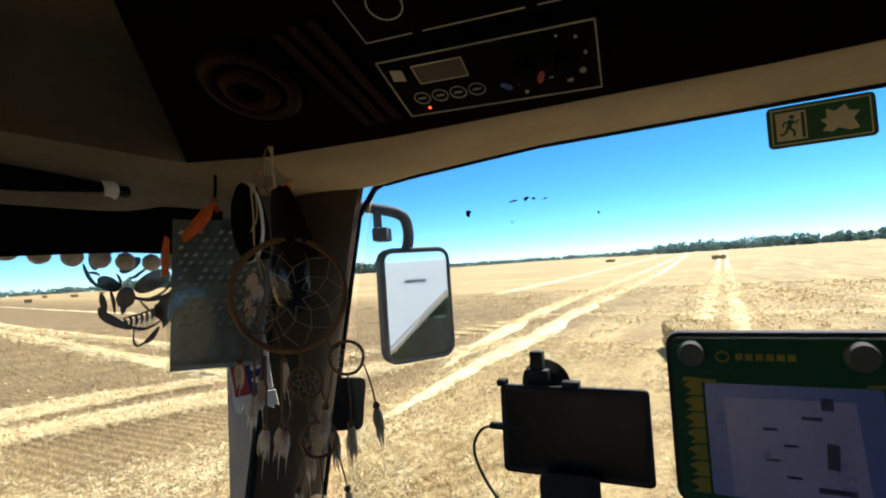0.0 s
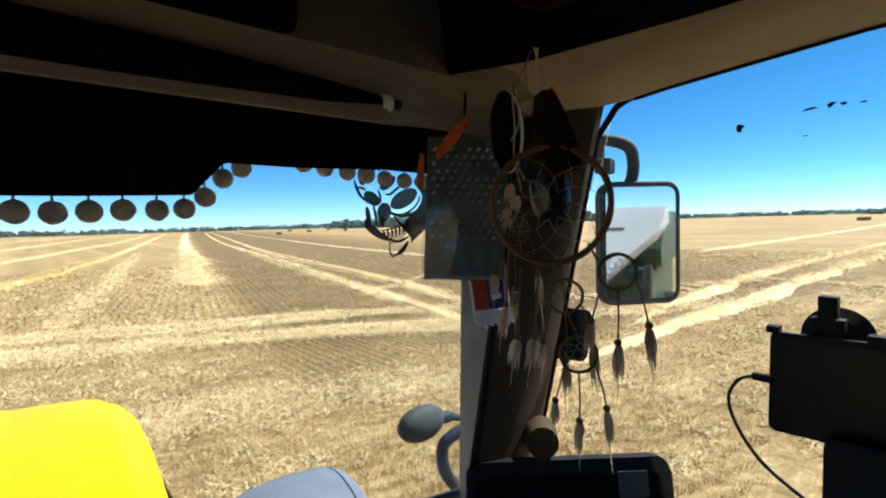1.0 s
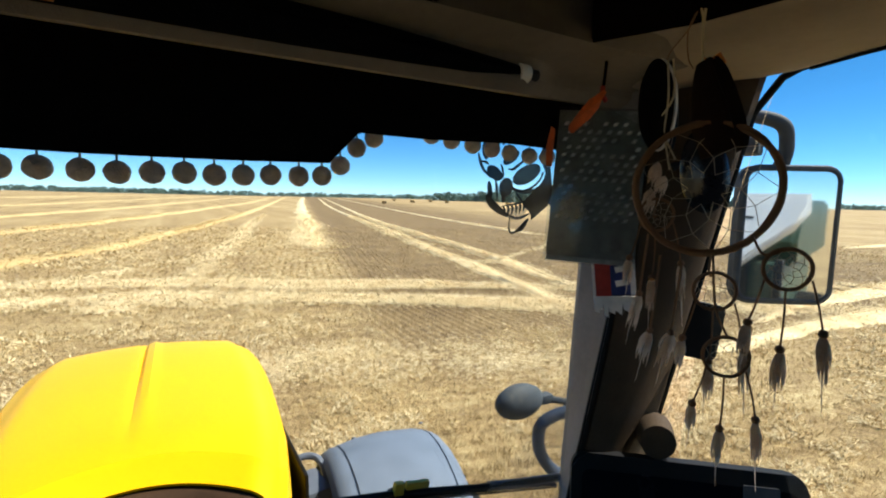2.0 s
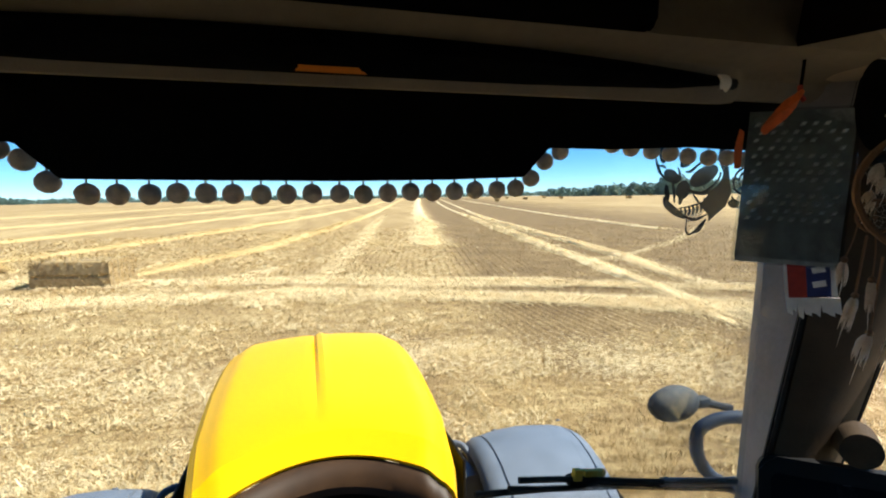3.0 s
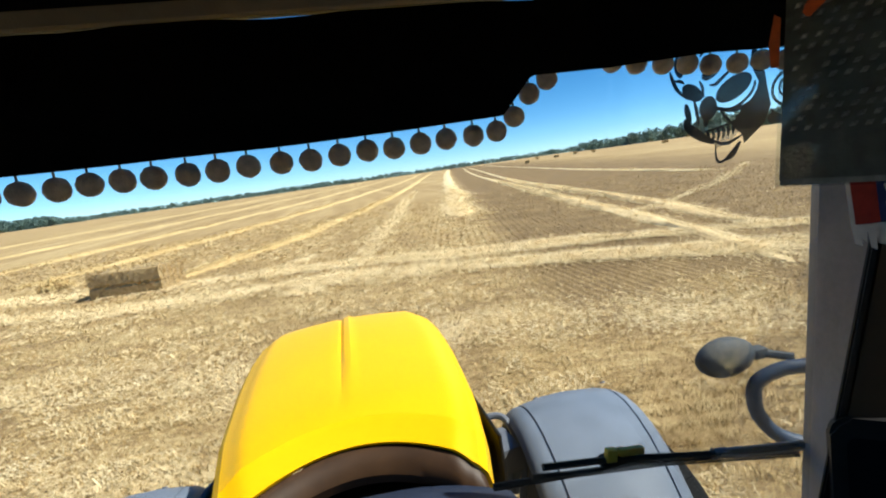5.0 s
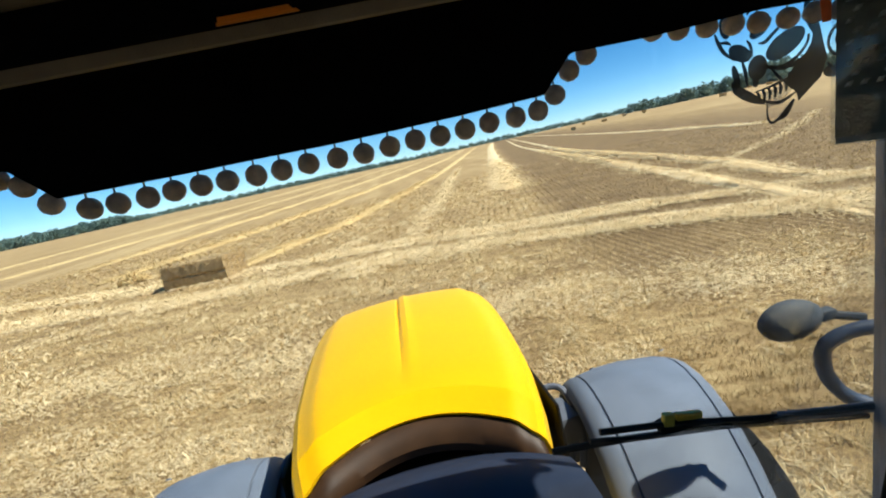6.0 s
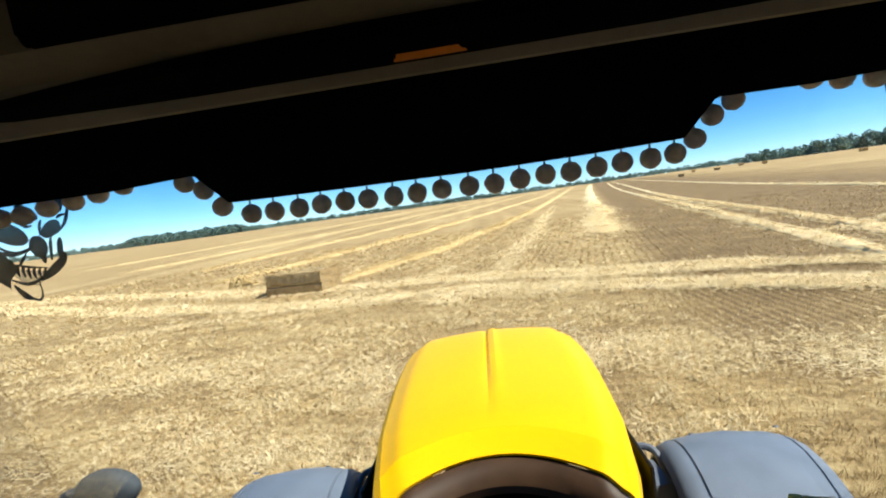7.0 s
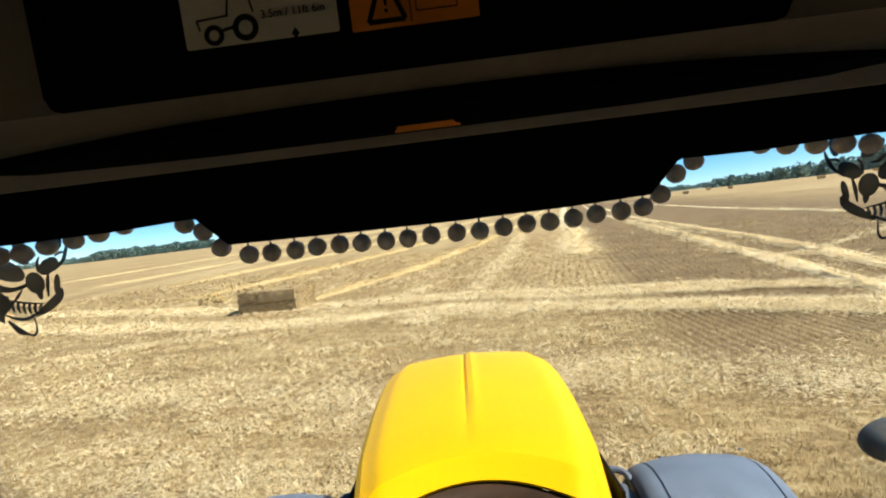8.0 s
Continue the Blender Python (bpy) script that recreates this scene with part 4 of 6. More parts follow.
def build_pillar(side):
    """The bent front pillar: pale seal beside the windscreen, a dark joint, brown trim to the side window."""
    zs = [1.2, 1.6, 2.0, 2.2, 2.4, 2.6, 2.75, 2.84, 2.92]
    seal, joint, trim = bmesh.new(), bmesh.new(), bmesh.new()
    rs, rj, rt = [], [], []
    for z in zs:
        d = lean(z)
        t = max(0, (z - 2.70)) * 0.6
        A = (0.853 - t * 0.3, 0.735 + 0.17 * d)
        B = (0.868 + 0.20 * -d + (z - 2.45) * 0.16, 0.655 + 0.10 * d)
        C = (1.034 + t * 0.1, 0.598 + d)
        D = (1.07, 0.70 + d * 0.6)
        E2 = (0.90, 0.79 + 0.2 * d)
        B2 = (B[0] + 0.012, B[1] - 0.004)
        mid = ((B2[0] + C[0]) / 2 - 0.02, (B2[1] + C[1]) / 2 - 0.035)
        rs.append([(p[0] * side, p[1], z) for p in (E2, A, B)])
        rj.append([(p[0] * side, p[1], z) for p in ((B[0] - 0.002, B[1] + 0.006), (B2[0], B2[1] + 0.006))])
        rt.append([(p[0] * side, p[1], z) for p in (B2, ((B2[0] * 2 + mid[0]) / 3 - 0.004, (B2[1] * 2 + mid[1]) / 3 - 0.012), mid, ((C[0] * 2 + mid[0]) / 3, (C[1] * 2 + mid[1]) / 3 - 0.012), C, D, E2)])
    loft(seal, rs), loft(joint, rj), loft(trim, rt)
    thicken(joint, 0.004)
    p = part("pillar", trim, M["trim"], tractor, "dark brown-grey front cab pillar")
    part("seal_strip", seal, M["seal"], p, "pale grey strip beside the windscreen")
    part("joint", joint, M["black"], p)
    # bracket arm across pillar top, out to the mirror
    bm = bmesh.new()
    tube(bm, [(0.93 * side, 0.60, 2.68), (1.0 * side, 0.575, 2.715), (1.06 * side, 0.555, 2.735)], 0.008)
    part("grab_strap", bm, M["black"], p)


for sd in (1, -1):
    build_pillar(sd)

# roof lining: front header, sloped strips and ceiling; its darker tone stands for shade
def swept(x, y, z, dy, dz):
    """Towards the pillars the header draws forward and up into the roof's corner."""
    s = min(1.0, max(0.0, (abs(x) - 0.54) / 0.2))
    s = s * s * (3 - 2 * s)
    return (x, y + dy * s, z + dz * s)


bm = bmesh.new()
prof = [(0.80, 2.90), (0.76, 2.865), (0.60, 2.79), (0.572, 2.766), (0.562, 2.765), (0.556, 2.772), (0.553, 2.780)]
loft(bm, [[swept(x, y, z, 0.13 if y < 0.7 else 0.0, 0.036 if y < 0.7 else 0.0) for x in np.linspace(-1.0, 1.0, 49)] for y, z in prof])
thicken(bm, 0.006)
roof = part("roof_lining", bm, M["liner"], tractor, "moulded roof lining, shade put into its grey-beige")
bm = bmesh.new()
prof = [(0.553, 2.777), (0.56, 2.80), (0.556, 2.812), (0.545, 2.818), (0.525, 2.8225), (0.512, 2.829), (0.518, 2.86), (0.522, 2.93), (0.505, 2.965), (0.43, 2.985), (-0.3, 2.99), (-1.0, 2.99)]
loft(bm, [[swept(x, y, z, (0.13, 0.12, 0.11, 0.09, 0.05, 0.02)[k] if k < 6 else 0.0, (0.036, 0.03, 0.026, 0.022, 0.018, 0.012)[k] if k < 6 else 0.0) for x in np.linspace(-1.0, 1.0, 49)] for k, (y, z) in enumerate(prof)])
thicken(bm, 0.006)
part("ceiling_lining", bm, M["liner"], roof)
# rolled blind: a dark bulging band across the header, white end cap
bm = bmesh.new()
rows = []
for x in np.linspace(-0.54, 0.54, 33):
    k = 1 - (abs(x) / 0.58) ** 2.2
    hz, hy = 0.0095 + 0.0145 * k, 0.010 + 0.008 * k
    rows.append([(x, 0.549 + 0.01 * (x / 0.56) ** 2 - hy * math.cos(a), 2.7825 + 0.0095 * k + hz * math.sin(a)) for a in np.linspace(0, 2 * math.pi, 13)])
loft(bm, rows)
blind = part("rolled_blind", bm, M["black_soft"], tractor, "black rolled-up sun blind")
bm = bmesh.new()
tube(bm, [(0.537, 0.556, 2.785), (0.554, 0.557, 2.785), (0.556, 0.557, 2.785)], 0.0125, 12, taper=[1, 1, 0.8])
part("end_cap", bm, M["white"], blind, "white end cap")
bm = bmesh.new()
tube(bm, [(0.554, 0.557, 2.785), (0.572, 0.558, 2.786)], 0.008, 8)
part("pivot", bm, M["black"], blind)
# orange pull on the blind
bm = bmesh.new()
prism(bm, [(-0.036, -0.005), (0.040, -0.005), (0.030, 0.006), (-0.034, 0.006)], 0.012, facing((0.008, 0.544, 2.774), (0, -1, -0.25)), 0.002)
pull = part("blind_pull", bm, M["orange"], blind, "orange pull tab")
# dark roof hatch with stickers
HM = facing((0.0, 0.498, 2.90), (0, -1, -0.05))
bm = bmesh.new()
prism(bm, rounded(0.79, 0.152, 0.016), 0.012, facing((0.0, 0.505, 2.902), (0, -1, -0.05)), 0.003)
hatch = part("roof_hatch", bm, M["black_soft"], tractor, "black roof hatch panel with stickers")
bm = bmesh.new()
box(bm, (0, 0.1, 2.975), (0.79, 0.8, 0.012), bev=0.004)
part("hatch_cover", bm, M["black_soft"], hatch)


def on_hatch(x, y, z=0.0):
    return HM @ Matrix.Translation((x, y, z))


# roof, walls, floor that close the cab
bm = bmesh.new()
loft(bm, [[(x, y, z - 0.05 * (x / 1.15) ** 4) for x in np.linspace(-1.15, 1.15, 15)] for y, z in ((0.90, 2.91), (0.92, 2.96), (0.84, 3.03), (0.4, 3.07), (-0.5, 3.07), (-1.1, 3.0), (-1.15, 2.9))])
thicken(bm, 0.03)
part("cab_roof", bm, M["white"], tractor, "cab roof shell")
bm = bmesh.new()
box(bm, (0, -1.08, 2.0), (2.16, 0.06, 2.0), bev=0.01)
part("rear_wall", bm, M["black"], tractor, "dark rear wall of the cab")
bm = bmesh.new()
box(bm, (0, -0.15, 1.15), (2.1, 1.9, 0.06), bev=0.01)
part("cab_floor", bm, M["black"], tractor)
for sd in (1, -1):
    bm = bmesh.new()
    box(bm, (1.075 * sd, -0.2, 1.45), (0.06, 1.75, 0.62), bev=0.01)
    part("door_lower", bm, M["black"], tractor, "dark lower door panel")
    bm = bmesh.new()
    box(bm, (1.07 * sd, -0.80, 2.3), (0.08, 0.55, 1.2), bev=0.01)
    part("rear_pillar", bm, M["trim"], tractor)
    # moulded rail over the side window; its paler tone holds light bounced off the field
    bm = bmesh.new()
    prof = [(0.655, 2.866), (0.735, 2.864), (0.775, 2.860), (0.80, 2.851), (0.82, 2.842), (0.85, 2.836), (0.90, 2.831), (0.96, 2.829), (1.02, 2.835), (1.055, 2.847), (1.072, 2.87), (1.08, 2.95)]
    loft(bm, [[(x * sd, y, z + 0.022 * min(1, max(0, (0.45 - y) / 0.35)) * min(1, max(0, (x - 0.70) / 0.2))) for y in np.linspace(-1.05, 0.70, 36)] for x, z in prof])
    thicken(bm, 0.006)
    part("side_rail_lining", bm, M["rail"], roof, "moulded lining over the side window, window light put into its beige")
    # side window: frame seal and pane
    zt, yb = 2.855, -0.52
    bm = bmesh.new()
    edge = [(1.05 * sd, 0.606 + lean(z), z) for z in (1.75, 2.0, 2.3, 2.6, 2.78)] + [(1.062 * sd, 0.49, 2.838), (1.064 * sd, 0.462, 2.850), (1.066 * sd, 0.40, 2.858), (1.066 * sd, 0.1, zt + 0.022), (1.066 * sd, yb, zt + 0.022)]
    tube(bm, edge, 0.007, 6)
    rise = [(0.42, 0.0), (0.36, 0.006), (0.28, 0.011), (0.2, 0.016), (0.1, 0.022), (-0.2, 0.022), (yb, 0.022)]
    tube(bm, [(1.0 * sd, y, 2.829 + dz) for y, dz in rise], 0.003, 6)
    sw = part("side_window", bm, M["rubber"], tractor, "clear side window in a black seal")
    bm = bmesh.new()
    poly = [(0.665, 1.72), (0.60 + lean(2.45) - 0.0, 2.45), (0.505, 2.83), (0.46, 2.856), (0.1, 2.88), (yb, 2.88), (yb, 1.72)]
    prism(bm, [(p[0], p[1]) for p in poly], 0.004, Matrix(((0, 0, 1, 1.072 * sd), (1, 0, 0, 0), (0, 1, 0, 0), (0, 0, 0, 1))))
    g = part("pane", bm, M["glass"], sw, smooth=False)
    g.visible_shadow = False
# windscreen
bm = bmesh.new()
loft(bm, [[(x, y - 0.06 * (x / 0.86) ** 2, z) for x in np.linspace(-0.87, 0.87, 13)] for y, z in ((0.84, 1.72), (0.81, 2.3), (0.795, 2.88))])
thicken(bm, 0.005)
g = part("windscreen", bm, M["glass"], tractor, "clear curved windscreen", smooth=False)
g.visible_shadow = False


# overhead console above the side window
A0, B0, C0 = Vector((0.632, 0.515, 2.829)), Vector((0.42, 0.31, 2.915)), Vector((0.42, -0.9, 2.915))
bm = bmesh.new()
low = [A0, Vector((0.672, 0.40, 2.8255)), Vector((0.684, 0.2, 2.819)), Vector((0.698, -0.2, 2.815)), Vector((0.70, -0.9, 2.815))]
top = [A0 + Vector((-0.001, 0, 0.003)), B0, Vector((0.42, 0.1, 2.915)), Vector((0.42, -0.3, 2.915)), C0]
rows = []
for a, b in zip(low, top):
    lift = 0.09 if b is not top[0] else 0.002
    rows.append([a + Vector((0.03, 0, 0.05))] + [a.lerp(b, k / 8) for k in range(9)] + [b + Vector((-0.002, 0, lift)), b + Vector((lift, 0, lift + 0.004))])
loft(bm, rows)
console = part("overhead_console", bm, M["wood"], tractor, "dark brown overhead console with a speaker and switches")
UPV = (Vector((0.42, 0, 2.915)) - Vector((0.67, 0, 2.823))).normalized()
FN = UPV.cross(Vector((0, -1, 0))).normalized()
if FN.z > 0:
    FN = -FN


def on_console(y, u, off=0.003):
    """A pose on the console's slanting face: y along the cab, u up the face from its lower edge."""
    p = Vector((0.672, y, 2.822)) + UPV * u + FN * off
    return facing(p, FN, UPV)


# ---- pelmet with bobbles along the windscreen ----
pelmet = thing("sun_pelmet", (0, 0.75, 2.81), "black cloth sun pelmet with a stepped lower edge and round bobbles", "pelmet")
outline = [(-0.84, 2.715), (-0.70, 2.704), (-0.52, 2.706), (-0.385, 2.712), (-0.337, 2.664), (-0.15, 2.661), (0.02, 2.659), (0.2, 2.66), (0.337, 2.664), (0.385, 2.714), (0.5, 2.711), (0.66, 2.716), (0.82, 2.708), (0.84, 2.71)]


def pelmet_y(x):
    return 0.752 - 0.05 * max(0.0, abs(x) - 0.35) ** 1.3 * 2 + 0.003 * math.sin(x * 21)


bm = bmesh.new()
rows = []
for k in range(6):
    row = []
    for i, x in enumerate(np.linspace(-0.84, 0.84, 225)):
        zl = np.interp(x, [p[0] for p in outline], [p[1] for p in outline])
        zt = 2.8155 + 0.008 * noise.noise((x * 6, 0, 2)) + (0.012 if abs(x) > 0.7 else 0)
        row.append((x, pelmet_y(x) + 0.002 * noise.noise((x * 9, k, 0)), zl + (zt - zl) * k / 5))
    rows.append(row)
loft(bm, rows)
thicken(bm, 0.003)
part("cloth", bm, M["black_soft"], pelmet)
bm = bmesh.new()
box(bm, (0, 0.795, 2.862), (1.72, 0.02, 0.062), bev=0.004)
part("screen_frame", bm, M["black"], tractor, "black upper frame of the windscreen")


def bobble_mesh():
    bm = bmesh.new()
    bmesh.ops.create_icosphere(bm, subdivisions=3, radius=0.0155)
    for v in bm.verts:
        v.co *= 1 + 0.07 * noise.noise(v.co * 420) + 0.04 * noise.noise(v.co * 900)
        v.co.z *= 0.97
    return mesh_of("bobble", bm, M["pom"])


def cord_mesh():
    bm = bmesh.new()
    tube(bm, [(0, 0, 0.022), (0, 0, 0.012)], 0.0016, 6)
    return mesh_of("cord", bm, M["pom"])


bob, crd = bobble_mesh(), cord_mesh()
spots = []
for k in range(18):
    spots.append((-0.318 + 0.0383 * k, 0, -0.0195))
for sg in (-1, 1):
    for x, dz in ((0.362, -0.028), (0.388, -0.020), (0.416, -0.004)):
        spots.append((sg * x, 1, dz))
    for k in range(8):
        spots.append((sg * (0.515 + 0.040 * k), 2, 0.010 - 0.006 * min(k, 4)))
for i, (x, kind, dz) in enumerate(spots):
    zl = np.interp(x, [p[0] for p in outline], [p[1] for p in outline])
    o = new("bobble", bob)
    o.parent = pelmet
    o.location = Vector((x + random.uniform(-0.002, 0.002), pelmet_y(x) + 0.020 + random.uniform(-0.003, 0.003), zl + dz + random.uniform(-0.0015, 0.0015))) - pelmet.location
    o.rotation_euler = (random.uniform(0, 3), random.uniform(0, 3), 0)
    c = new("cord", crd)
    c.parent = pelmet
    c.location = o.location


# ---- stickers and prints ----
def decal(name, polys, m, material, label, category, up=0.0, depth=0.0006, parent=None):
    bm = bmesh.new()
    for poly in polys:
        prism(bm, poly, depth, m @ Matrix.Translation((0, 0, up)))
    if parent:
        return part(name, bm, material, parent, label, smooth=False)
    return whole(name, bm, material, label, category, smooth=False)


def ell(cx, cy, rx, ry, rot=0, n=18, a0=0, a1=360):
    c, s = math.cos(radians(rot)), math.sin(radians(rot))
    out = []
    full = a1 - a0 >= 360
    for k in range(n if full else n + 1):
        a = radians(a0 + (a1 - a0) * k / n)
        x, y = rx * math.cos(a), ry * math.sin(a)
        out.append((cx + x * c - y * s, cy + x * s + y * c))
    return out


def ring(cx, cy, rx, ry, t, rot=0, n=24, a0=0, a1=360):
    """Short four-sided pieces round an oval."""
    o, i = ell(cx, cy, rx, ry, rot, n, a0, a1), ell(cx, cy, rx - t, ry - t, rot, n, a0, a1)
    m = len(o)
    return [[o[k], o[(k + 1) % m], i[(k + 1) % m], i[k]] for k in range(m if a1 - a0 >= 360 else m - 1)]


def bar(x0, y0, x1, y1, t):
    d = Vector((x1 - x0, y1 - y0)).normalized() * t / 2
    return [(x0 - d.y, y0 + d.x), (x0 + d.y, y0 - d.x), (x1 + d.y, y1 - d.x), (x1 - d.y, y1 + d.x)]


def text_part(name, body, size, m, material, parent):
    """Lettering as a thin mesh."""
    cu = bpy.data.curves.new(name, "FONT")
    cu.body, cu.size, cu.extrude, cu.align_x, cu.align_y = body, size, 0.0003, "CENTER", "CENTER"
    tmp = new(name + "_outline", cu)
    me = bpy.data.meshes.new_from_object(tmp.evaluated_get(bpy.context.evaluated_depsgraph_get()))
    bpy.data.objects.remove(tmp)
    me.transform(m)
    me.materials.clear()
    me.materials.append(material)
    ob = new(name, me)
    ob.parent = parent
    ob.matrix_parent_inverse = Matrix.Translation(-base_of(parent))
    return ob


# tractor-height label and warning label on the hatch
lab = whole("height_label", prism(bmesh.new(), rounded(0.162, 0.075, 0.003), 0.0008, on_hatch(-0.148, 0.008, 0.0025)), M["label_white"], "off-white height label with a small tractor drawing", "label", smooth=False)
decal("tractor_drawing", ring(0.012, -0.012, 0.0135, 0.0135, 0.006) + ring(-0.022, -0.016, 0.0105, 0.0105, 0.005) + [bar(-0.038, 0.000, -0.004, 0.002, 0.002), bar(-0.038, 0.000, -0.036, -0.010, 0.002), bar(-0.006, 0.002, -0.002, 0.022, 0.002), bar(-0.002, 0.022, 0.018, 0.022, 0.002), bar(0.018, 0.022, 0.022, 0.002, 0.002), bar(-0.012, -0.012, 0.0, -0.010, 0.003)], on_hatch(-0.176, -0.002, 0.0034), M["black"], "black tractor drawing", "", parent=lab)
for ay in (0.022, -0.022):
    decal("arrow", [[(-0.004, ay), (0, ay + 0.006), (0.004, ay), (0, ay - 0.006)]], on_hatch(-0.113, -0.004, 0.0034), M["black"], "", "", parent=lab)
text_part("lettering", "3.5m / 11ft 6in", 0.0115, on_hatch(-0.113, -0.004, 0.0036), M["black"], lab)
warn = whole("warning_label", prism(bmesh.new(), rounded(0.132, 0.084, 0.002), 0.0008, on_hatch(0.012, 0.009, 0.0025)), M["orange"], "orange warning label with a black triangle", "label", smooth=False)
decal("triangle", [bar(-0.042, -0.018, -0.004, -0.018, 0.005), bar(-0.042, -0.018, -0.023, 0.03, 0.005), bar(-0.004, -0.018, -0.023, 0.03, 0.005), ell(-0.023, -0.008, 0.002, 0.002), bar(-0.023, -0.003, -0.023, 0.012, 0.003)], on_hatch(0.006, -0.008, 0.0034), M["black"], "", "", parent=warn)
decal("drawing_box", [bar(0.008, -0.012, 0.05, -0.012, 0.0012), bar(0.008, 0.03, 0.05, 0.03, 0.0012), bar(0.008, -0.012, 0.008, 0.03, 0.0012), bar(0.05, -0.012, 0.05, 0.03, 0.0012), bar(0.014, 0.0, 0.044, 0.0, 0.003), bar(0.014, 0.008, 0.044, 0.008, 0.002), bar(0.018, 0.016, 0.04, 0.016, 0.002), bar(0.002, -0.022, 0.002, 0.036, 0.0012)], on_hatch(0.006, -0.008, 0.0034), M["black"], "", "", parent=warn)


def mirror_x(poly, side):
    return [(x * side, y) for x, y in poly]


def stroke(pts, wide, tip=0.25):
    """A brush line through the points: four-sided pieces, thickest in the middle."""
    line = smooth_line([(x, y, 0) for x, y in pts], 5)
    n = len(line) - 1
    left, right = [], []
    for i, p in enumerate(line):
        d = (line[min(i + 1, n)] - line[max(i - 1, 0)]).normalized()
        w = wide / 2 * (tip + (1 - tip) * math.sin(math.pi * i / n))
        left.append((p.x - d.y * w, p.y + d.x * w))
        right.append((p.x + d.y * w, p.y - d.x * w))
    return [[left[i], left[i + 1], right[i + 1], right[i]] for i in range(n)]


def skull_print(cx, side):
    """A flat grinning-skull print stuck on the windscreen: dark film drawn in brush strokes, with clear gaps."""
    y = 0.772
    m = facing((cx, y, 2.634), (0, -1, 0))
    # millimetres; the jaw and the back of the head
    dark = [[(67, 92), (82, 80), (90, 45), (95, 17), (99, -2), (86, -29), (63, -45), (45, -58), (43, -44), (24, -28), (36, -11), (48, 2), (70, 14), (77, 37), (62, 66)]]
    # sockets, brows and nose
    dark += [ell(30, 32, 37, 17, 25), ell(-46, 31, 20, 12, -30), ell(-68, 71, 8, 16, 8), ell(-9, 62, 22, 10, 34), ell(-19, 5, 16, 19, -24), ell(-24, -13, 5, 11, -8), ell(-56, -1, 5.5, 17, 10), ell(38, -22, 5, 12, 30)]
    dark += ring(31, 25, 44, 24, 4.5, 25, 16, 180, 350)
    for pts, wide in (
        ([(-84, 66), (-80, 53), (-72, 37), (-55, 22)], 5),
        ([(-78, 52), (-66, 50), (-60, 46)], 4),
        ([(-33, 48), (-28, 38), (-26, 22)], 4),
        ([(-15, 40), (-4, 40), (8, 48), (34, 66)], 4.5),
        ([(-12, 8), (8, 0), (32, -2), (60, 6), (76, 26)], 6),
        ([(5, -3), (14, -14), (24, -24)], 4),
        ([(-62, -8), (-56, -22), (-34, -38), (-12, -50)], 12),
        ([(-44, 20), (-40, 2), (-38, -20)], 5),
        ([(-28, -31), (1, -27), (30, -20), (48, -16)], 3),
        ([(-28, -39), (0, -52), (18, -53), (43, -43)], 4.5),
        ([(-8, -52), (-9, -70), (-6, -80), (2, -82), (18, -73), (36, -60)], 3.2),
        ([(8, -80), (22, -72), (38, -54)], 8),
        ([(-30, 84), (-14, 98), (6, 104), (26, 98)], 5),
        ([(22, 108), (44, 112), (64, 100)], 6),
        ([(-58, 92), (-48, 84), (-36, 86)], 5),
    ):
        dark += stroke(pts, 1.3 * wide, 0.35)
    for k in range(8):
        u = k / 7
        x0, y0 = -24 + 66 * u, -30 + 13 * u
        dark += stroke([(x0, y0), (x0 + 3.5, y0 - 9), (x0 + 1.5, y0 - 21 + 6 * abs(u - 0.4))], 5.2, 0.45)
    pale = [[(-27, -36), (6, -32), (43, -17), (40, -34), (20, -54), (-5, -59)]]
    dark, pale = ([[(x / 1000, y / 1000) for x, y in p] for p in k] for k in (dark, pale))
    th = thing("window_print", (cx, y, 2.634), "dark and pale skull-shaped film print on the windscreen", "sticker", "windscreen prints")
    decal("dark_film", [mirror_x(p, side) for p in dark], m, M["skull"], "", "", 0.0012, parent=th)
    decal("pale_film", [mirror_x(p, side) for p in pale], m, M["skull_white"], "", "", 0.0, parent=th)
    m2 = facing((cx + 0.138 * side, 0.762, 2.652), (0, -1, 0)) @ Matrix.Rotation(radians(14 * side), 4, "Z")
    gear = ring(0, 0.006, 0.048, 0.032, 0.005) + ring(0, 0.008, 0.033, 0.021, 0.0035) + [bar(-0.022, 0.008, 0.022, 0.008, 0.004), bar(0, -0.006, 0, 0.022, 0.004), bar(-0.016, -0.002, 0.016, 0.018, 0.003)]
    gear += ring(0, -0.012, 0.056, 0.030, 0.004, 0, 20, 185, 355) + ring(0, -0.024, 0.054, 0.030, 0.005, 0, 20, 190, 350) + [ell(-0.052, -0.030, 0.014, 0.009, -20), ell(0.054, -0.02, 0.006, 0.012, 10)]
    decal("dark_film", [mirror_x(p, side) for p in gear], m2, M["skull"], "", "", 0.0012, parent=th)
    decal("pale_film", [mirror_x(ell(0, -0.028, 0.048, 0.012), side), mirror_x(ell(0, 0.010, 0.026, 0.015), side)], m2, M["skull_white"], "", "", 0.0, parent=th)


skull_print(0.703, 1)
skull_print(-0.703, -1)

